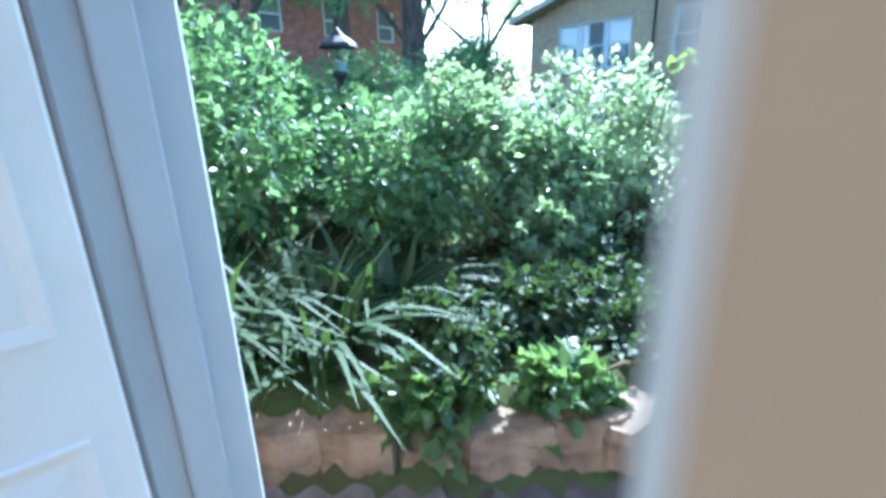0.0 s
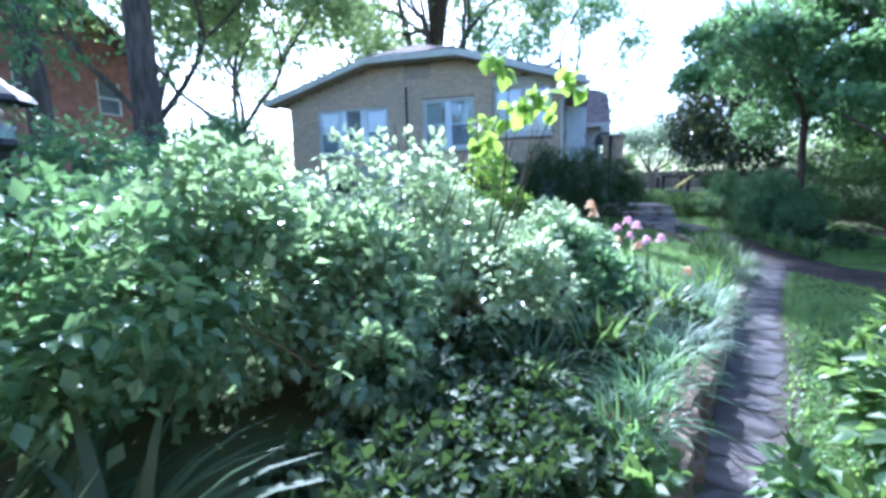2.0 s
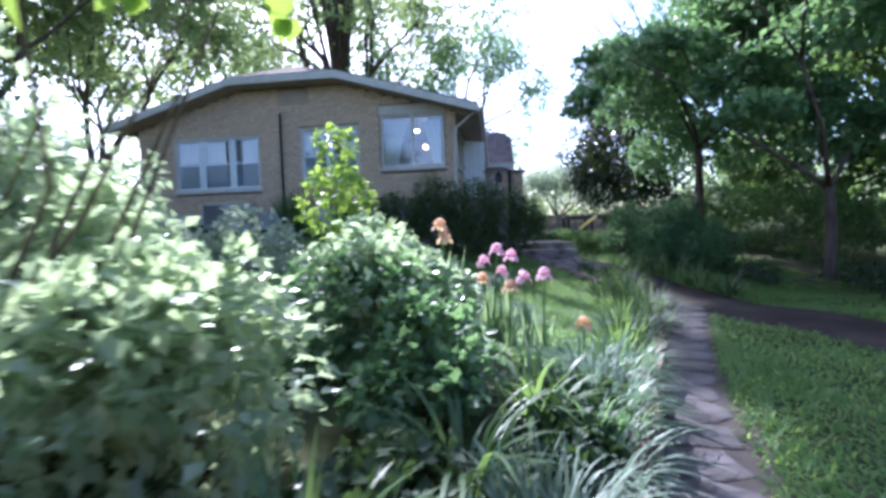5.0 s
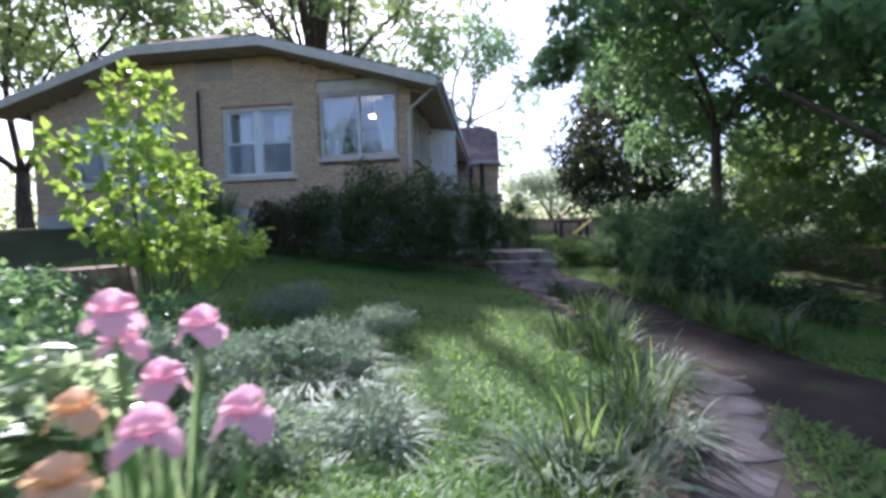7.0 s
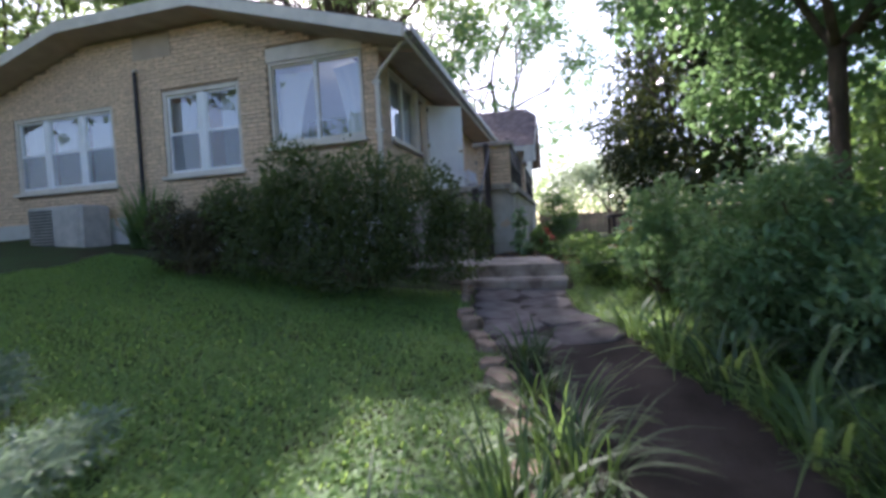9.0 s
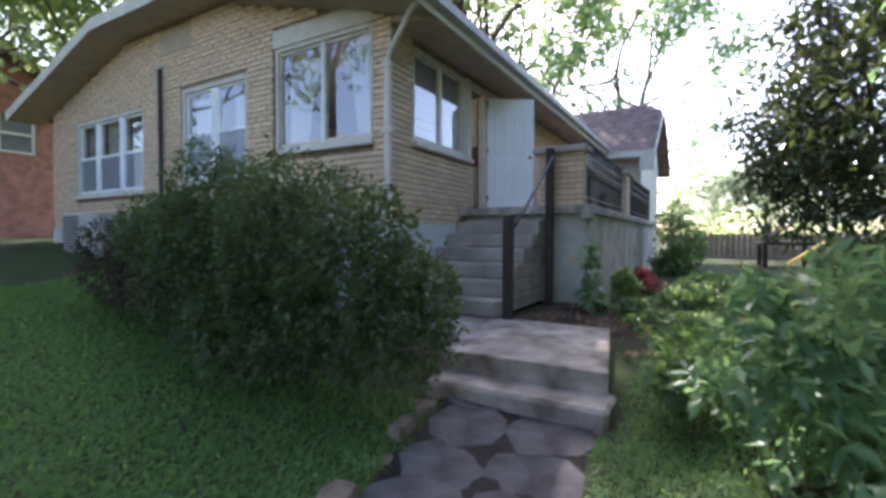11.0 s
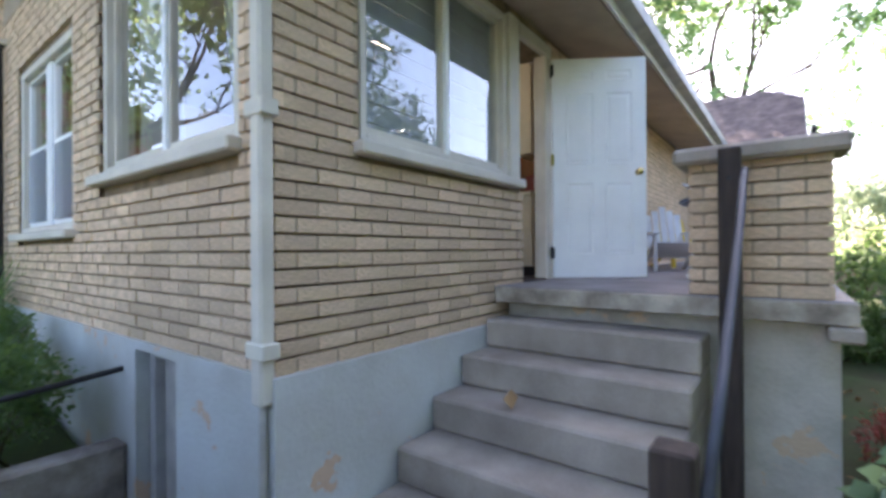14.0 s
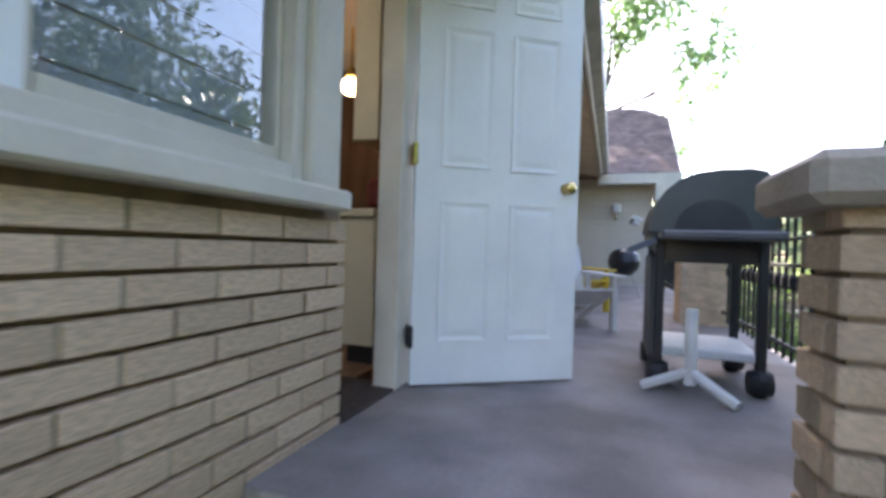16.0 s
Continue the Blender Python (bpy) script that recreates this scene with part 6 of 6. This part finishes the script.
# ---- trees ----
tree("magnolia", "dark glossy magnolia beside the side lawn", 17.2, -4.3, 6.5, 0.13, 1.3, 2, 21000, 0.17, 0.075, LEAF_MAGNOLIA, 51,
     blobs=[(17.0, -3.8, 3.0, 2.2, 2.1, 1.6), (16.4, -2.8, 2.4, 1.2, 1.1, 1.1), (17.2, -4.1, 5.0, 1.9, 2.1, 1.5), (15.4, -4.2, 2.0, 1.5, 1.3, 1.1), (15.0, -4.3, 4.0, 1.6, 1.7, 1.4), (16.5, -3.3, 6.2, 1.3, 1.3, 0.8), (17.6, -2.6, 3.9, 1.1, 1.0, 1.2)])
tree("maple", "young maple overhanging the walkway", 9.3, -3.5, 7.0, 0.09, 2.4, 2, 36000, 0.12, 0.095, LEAF_MID, 52,
     blobs=[(8.8, -3.2, 4.4, 2.1, 1.7, 1.2), (7.6, -2.3, 4.0, 1.3, 0.9, 0.6), (10.8, -3.0, 4.2, 1.8, 1.3, 1.0), (7.0, -3.9, 5.2, 1.9, 1.7, 1.3), (9.3, -4.6, 6.0, 2.4, 2.0, 1.4), (6.9, -1.6, 3.9, 0.8, 0.6, 0.3), (8.4, -0.9, 3.5, 0.9, 0.5, 0.28), (8.9, -1.6, 4.4, 1.2, 0.8, 0.5), (11.8, -4.0, 3.0, 1.5, 1.3, 1.1), (9.0, -4.4, 2.9, 1.8, 1.1, 0.8), (12.5, -3.4, 5.4, 1.5, 1.4, 1.2)])
tree("maple", "slender tree with bright leaves over the lawn", 6.0, -3.9, 6.5, 0.08, 1.5, 2, 20000, 0.12, 0.095, LEAF_MID, 53,
     blobs=[(5.4, -3.7, 4.6, 1.6, 1.2, 1.1), (6.3, -3.0, 3.2, 1.1, 0.8, 0.5), (4.6, -3.3, 3.4, 0.9, 0.8, 0.4), (6.8, -4.6, 4.8, 1.7, 1.5, 1.2), (5.3, -2.6, 2.5, 0.7, 0.5, 0.22), (6.8, -4.4, 2.6, 1.2, 0.9, 0.7), (3.0, -3.0, 4.9, 1.4, 1.0, 0.6)], stems=3)
tree("tall_tree", "dark leafy tree closing the side of the garden", 10.5, -8.8, 8, 0.16, 2.2, 2, 42000, 0.16, 0.12, LEAF_DARK, 68,
     blobs=[(12.5, -7.4, 4.0, 2.0, 1.2, 1.9), (9.5, -8.0, 4.6, 2.2, 1.2, 2.2), (6.8, -8.0, 4.2, 2.0, 1.2, 2.0), (4.0, -7.8, 3.8, 1.8, 1.2, 1.8), (11.0, -8.0, 7.0, 2.4, 1.3, 1.3), (7.5, -8.0, 7.0, 2.4, 1.3, 1.3), (2.6, -8.2, 3.0, 1.7, 1.0, 1.0), (5.4, -8.6, 2.9, 1.8, 1.0, 1.0), (8.2, -8.8, 2.9, 1.8, 1.0, 1.0), (11.0, -8.8, 2.8, 1.8, 1.0, 1.0)])
# high boughs are added out of view; (gx, gy) are the ground spots they shade
tree("oak", "tall oak behind the house with added high boughs that shade the lawn", 31.0, 11.5, 19, 0.6, 7.5, 4, 12500, 0.34, 0.24, LEAF_FAR, 54, blob=1.6, limb_len=4.6, spread=0.95, stems=5,
     shade_boughs=[(gx + 20.8, gy + 11.1, 22.0 + 0.3 * (k % 4), r, r, 0.5) for k, (gx, gy, r) in enumerate([
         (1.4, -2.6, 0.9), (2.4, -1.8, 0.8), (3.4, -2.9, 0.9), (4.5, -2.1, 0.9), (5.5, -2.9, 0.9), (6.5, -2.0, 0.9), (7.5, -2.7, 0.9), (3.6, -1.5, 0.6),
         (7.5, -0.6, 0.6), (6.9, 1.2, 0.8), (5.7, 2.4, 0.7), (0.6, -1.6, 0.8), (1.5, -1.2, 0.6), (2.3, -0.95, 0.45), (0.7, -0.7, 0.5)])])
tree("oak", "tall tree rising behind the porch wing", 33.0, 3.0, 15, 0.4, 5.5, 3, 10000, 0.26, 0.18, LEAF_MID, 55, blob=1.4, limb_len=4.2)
tree("tall_tree", "tree paled by painted haze at the end of the side lawn", 38.0, -4.5, 5.6, 0.2, 1.2, 3, 9000, 0.24, 0.17, LEAF_HAZE, 73, blob=1.2, shell=0.1)
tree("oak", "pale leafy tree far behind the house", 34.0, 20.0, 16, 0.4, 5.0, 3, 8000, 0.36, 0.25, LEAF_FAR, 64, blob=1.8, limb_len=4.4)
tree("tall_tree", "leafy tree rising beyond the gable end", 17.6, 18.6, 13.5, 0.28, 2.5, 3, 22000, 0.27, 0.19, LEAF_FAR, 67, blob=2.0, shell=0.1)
tree("tall_tree", "dark-trunked tall tree beyond the bed", 3.1, 11.0, 15, 0.2, 7.5, 3, 7000, 0.22, 0.15, LEAF_MID, 56, blob=1.2)
tree("tall_tree", "thick-trunked tree before the brick house", 5.9, 11.6, 16, 0.34, 7.0, 3, 8000, 0.24, 0.16, LEAF_MID, 57, blob=1.3)
tree("tall_tree", "leafy tree beyond the far end of the house", 9.6, 15.5, 11, 0.25, 2.5, 3, 14000, 0.24, 0.17, LEAF_FAR, 58, blob=1.5)
tree("tall_tree", "leafy tree hanging over the end of the bed", -1.0, 8.2, 6.5, 0.12, 1.8, 2, 9000, 0.14, 0.09, LEAF_MID, 62, blob=1.0)
shrub("understorey", "tall bright shrubs beyond the bed", "shrub", [(2.5, 8.2, 1.2, 1.5, 1.0, 1.1), (4.6, 9.2, 1.6, 1.4, 1.0, 1.4), (0.5, 7.6, 1.3, 1.5, 1.0, 1.2), (6.8, 9.8, 1.9, 1.3, 0.9, 1.5), (8.2, 11.5, 2.2, 1.2, 0.9, 1.6)], 13000, 0.11, 0.07, LEAF_MID, 24, 59)
shrub("understorey", "tall bushes at the side of the garden", "shrub", [(-2.6, 7.0, 1.6, 1.6, 1.0, 1.6), (-4.2, 5.6, 1.6, 1.2, 1.0, 1.6)], 7000, 0.1, 0.06, LEAF_MID, 24, 60)

lamp = thing("garden_lamp", "black lantern on a post in the garden", "lamp", at=(-1.63, 4.32, 0.4))
part("post", Mesh().tube([(-1.63, 4.32, 0.3), (-1.63, 4.32, 1.66)], 0.03, 8), IRON, lamp)
part("glass", Mesh().lathe([(0.06, 1.68), (0.1, 1.86), (0.1, 1.87)], (-1.63, 4.32, 0), 6), GLASS, lamp)
part("frame", Mesh().lathe([(0.03, 1.62), (0.075, 1.66), (0.065, 1.69)], (-1.63, 4.32, 0), 6), IRON, lamp)
part("roof", Mesh().lathe([(0.17, 1.87), (0.15, 1.9), (0.06, 1.96), (0.03, 2.0), (0.001, 2.03)], (-1.63, 4.32, 0), 8), IRON, lamp)

# a belt of far woods and fallen leaves
rng = np.random.default_rng(77)
blobs = []
for k in range(110):
    a = -1.3 + 2 * math.pi * k / 110
    d = rng.uniform(48, 75)
    blobs.append((5 + d * math.cos(a), d * math.sin(a), rng.uniform(2, 5.5), 5, 5, rng.uniform(2.5, 5)))
at, out = in_blobs(blobs, 80000, rng, 0.6)
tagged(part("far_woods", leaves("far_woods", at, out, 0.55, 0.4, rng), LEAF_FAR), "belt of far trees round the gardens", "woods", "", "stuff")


def lawn_grass(n, rng):
    x = np.concatenate([rng.uniform(1.5, 10.3, n), rng.uniform(11, 20, n // 3), rng.uniform(-2, 6, n // 3), rng.uniform(5, 12.5, n // 3)])
    y = np.concatenate([rng.uniform(-1.0, 6.5, n), rng.uniform(-4.5, -0.2, n // 3), rng.uniform(-4, 0.8, n // 3), rng.uniform(-4, -0.6, n // 3)])
    wx, wy = zip(*reversed(WALK_LINE))
    clear = np.abs(y - np.interp(x, wx, wy)) > 0.55
    clear &= (np.abs(y - line_y(np.clip(x, -4.6, 4.6))) > 0.21) | (x > 4.6)
    clear &= ~((x > 9.6) & (x < 11.7) & (y > -1.05) & (y < 2)) & ~((x > 13.2) & (y > -0.2))
    clear &= ~((x < 0.8) & (y > line_y(x) + 0.3))
    x, y = x[clear], y[clear]
    feet = np.stack([x, y, land(x, y) - 0.01], 1)
    return blades_mesh("lawn_grass", feet, rng.uniform(0, 6.28, len(x)), 0.062, 0.08, 0.012, rng, 2)


tagged(part("lawn_grass", lawn_grass(190000, rng), GRASS), "short mown lawn grass in sun and shade", "grass", "", "stuff")
n = 420
x, y = rng.uniform(10.8, 17.5, n), rng.uniform(-3.0, -0.15, n)
at = np.stack([x, y, land(x, y) + 0.045], 1)
tagged(part("fallen_leaves", leaves("fallen_leaves", at, np.tile([1.0, 0.3, 0], (n, 1)), 0.09, 0.05, rng, 0.0), DRY_LEAF), "scattered dry brown leaves on the grass", "leaves", "", "stuff")
n = 260
x, y = rng.uniform(11.1, 13.6, n), rng.uniform(-0.95, 0.3, n)
at = np.stack([x, y, land(x, y) + 0.02], 1)
tagged(part("leaf_litter", leaves("leaf_litter", at, np.tile([1.0, 0.3, 0], (n, 1)), 0.06, 0.035, rng, 0.0), DRY_LEAF), "small dry leaf litter on the bare soil", "leaves", "", "stuff")
lf = leaves("dry_leaf", np.array([[12.5, 1.35, 1.412]]), np.array([[0.6, 1.0, 0.0]]), 0.12, 0.07, rng, 0.0)
tagged(part("dry_leaf", lf, DRY_LEAF), "curled dry leaf lying on a step", "leaf")

# ---- bricks: each its own block on the walls the walk passes ----
unit_brick = Mesh().box(-0.5, 0.5, -0.5, 0.5, -0.5, 0.5, 0.04).done("brick")
unit_brick.materials.append(BRICK)
rng = np.random.default_rng(21)


def bricks(parent, axis, face, u0, u1, z0, z1, holes, near, top=None, flip=0):
    """Courses of running bond on a wall face; those for which near(u, z) holds are objects, the rest one joined mesh."""
    rest = Mesh()
    L = 0.228
    k = 0
    z = z0
    while z < z1 - 0.02:
        h = COURSE - JOINT
        u = u0 - (L / 2 if (k + flip) % 2 else 0)
        while u < u1:
            a, b = max(u, u0), min(u + L - JOINT, u1)
            spans = [(a, b)]
            for h0, h1, g0, g1 in holes:
                if z + h > g0 + 0.01 and z < g1 - 0.01:
                    spans = [s for p, q in spans for s in ((p, min(q, h0)), (max(p, h1), q))]
            for p, q in spans:
                if q - p < 0.03 or (top and z + h > top((p + q) / 2)):
                    continue
                d = rng.uniform(-0.003, 0.003)
                if near((p + q) / 2, z):
                    ob = new("brick", unit_brick)
                    ob.parent = parent
                    cx, size = (p + q) / 2, (q - p, 0.05, h)
                    loc = (face + 0.025 + d, cx, z + h / 2) if axis == 0 else (cx, face + 0.025 + d, z + h / 2)
                    ob.matrix_basis = parent.matrix_world.inverted() @ (Matrix.Translation(loc) @ Matrix.Diagonal((size[1], size[0], size[2], 1) if axis == 0 else (*size, 1)))
                else:
                    (rest.box(face + d, face + 0.05, p, q, z, z + h) if axis == 0 else rest.box(p, q, face + d, face + 0.05, z, z + h))
            u += L
        z += COURSE
        k += 1
    fill = Mesh()
    for j in range(k):
        z = z0 + j * COURSE
        spans = [(u0 + 0.01, u1 - 0.01)]
        for h0, h1, g0, g1 in holes:
            if z + COURSE > g0 and z < g1:
                spans = [s for p, q in spans for s in ((p, min(q, h0)), (max(p, h1), q))]
        for p, q in spans:
            if top:
                while p < q and z + COURSE > top(p):
                    p += 0.1
                while q > p and z + COURSE > top(q):
                    q -= 0.1
            if q - p > 0.05:
                zb, zt = z + 0.002, z + COURSE - JOINT - 0.002
                (fill.box(face + 0.007, face + 0.049, p, q, zb, zt) if axis == 0 else fill.box(p, q, face + 0.007, face + 0.049, zb, zt))
    if fill.v:
        tagged(part("mortar", fill, MORTAR_LIGHT, parent), kind="stuff")
    if rest.v:
        tagged(part("brick_courses", rest, BRICK_REST, parent), kind="stuff")


bpy.context.view_layer.update()
wh = [(a - 0.0, b + 0.0, c - 0.085, d) for a, b, c, d in WIN_WEST]
wh[0] = (2.18, 4.03, 2.705, 4.53)
bricks(wall_west, 0, GX, SY, HY, BASE, CLIP_Z, wh + [(6.05, 6.95, 4.72, 5.15)], lambda u, z: u < 3.4 and z < 2.85, top=lambda u: roof_z(u) - 0.2)
bricks(wall_south, 1, SY, GX + 0.004, 13.72, BASE, 4.2, [(11.93, 13.8, 2.735, 4.3)], lambda u, z: u < 13.8 and z < 3.8, flip=1)
bricks(wall_south, 1, SY, 14.22, 22.0, 2.0, 4.1, [], lambda u, z: False)
bricks(pil, 0, 13.29, -0.01, 0.63, 2.005, 2.72, [], lambda u, z: True)
bricks(pil, 1, 0.582, 13.345, 13.48, 2.005, 2.72, [], lambda u, z: True, flip=1)
bricks(pil, 1, -0.012, 13.345, 13.48, 2.005, 2.72, [], lambda u, z: True, flip=1)
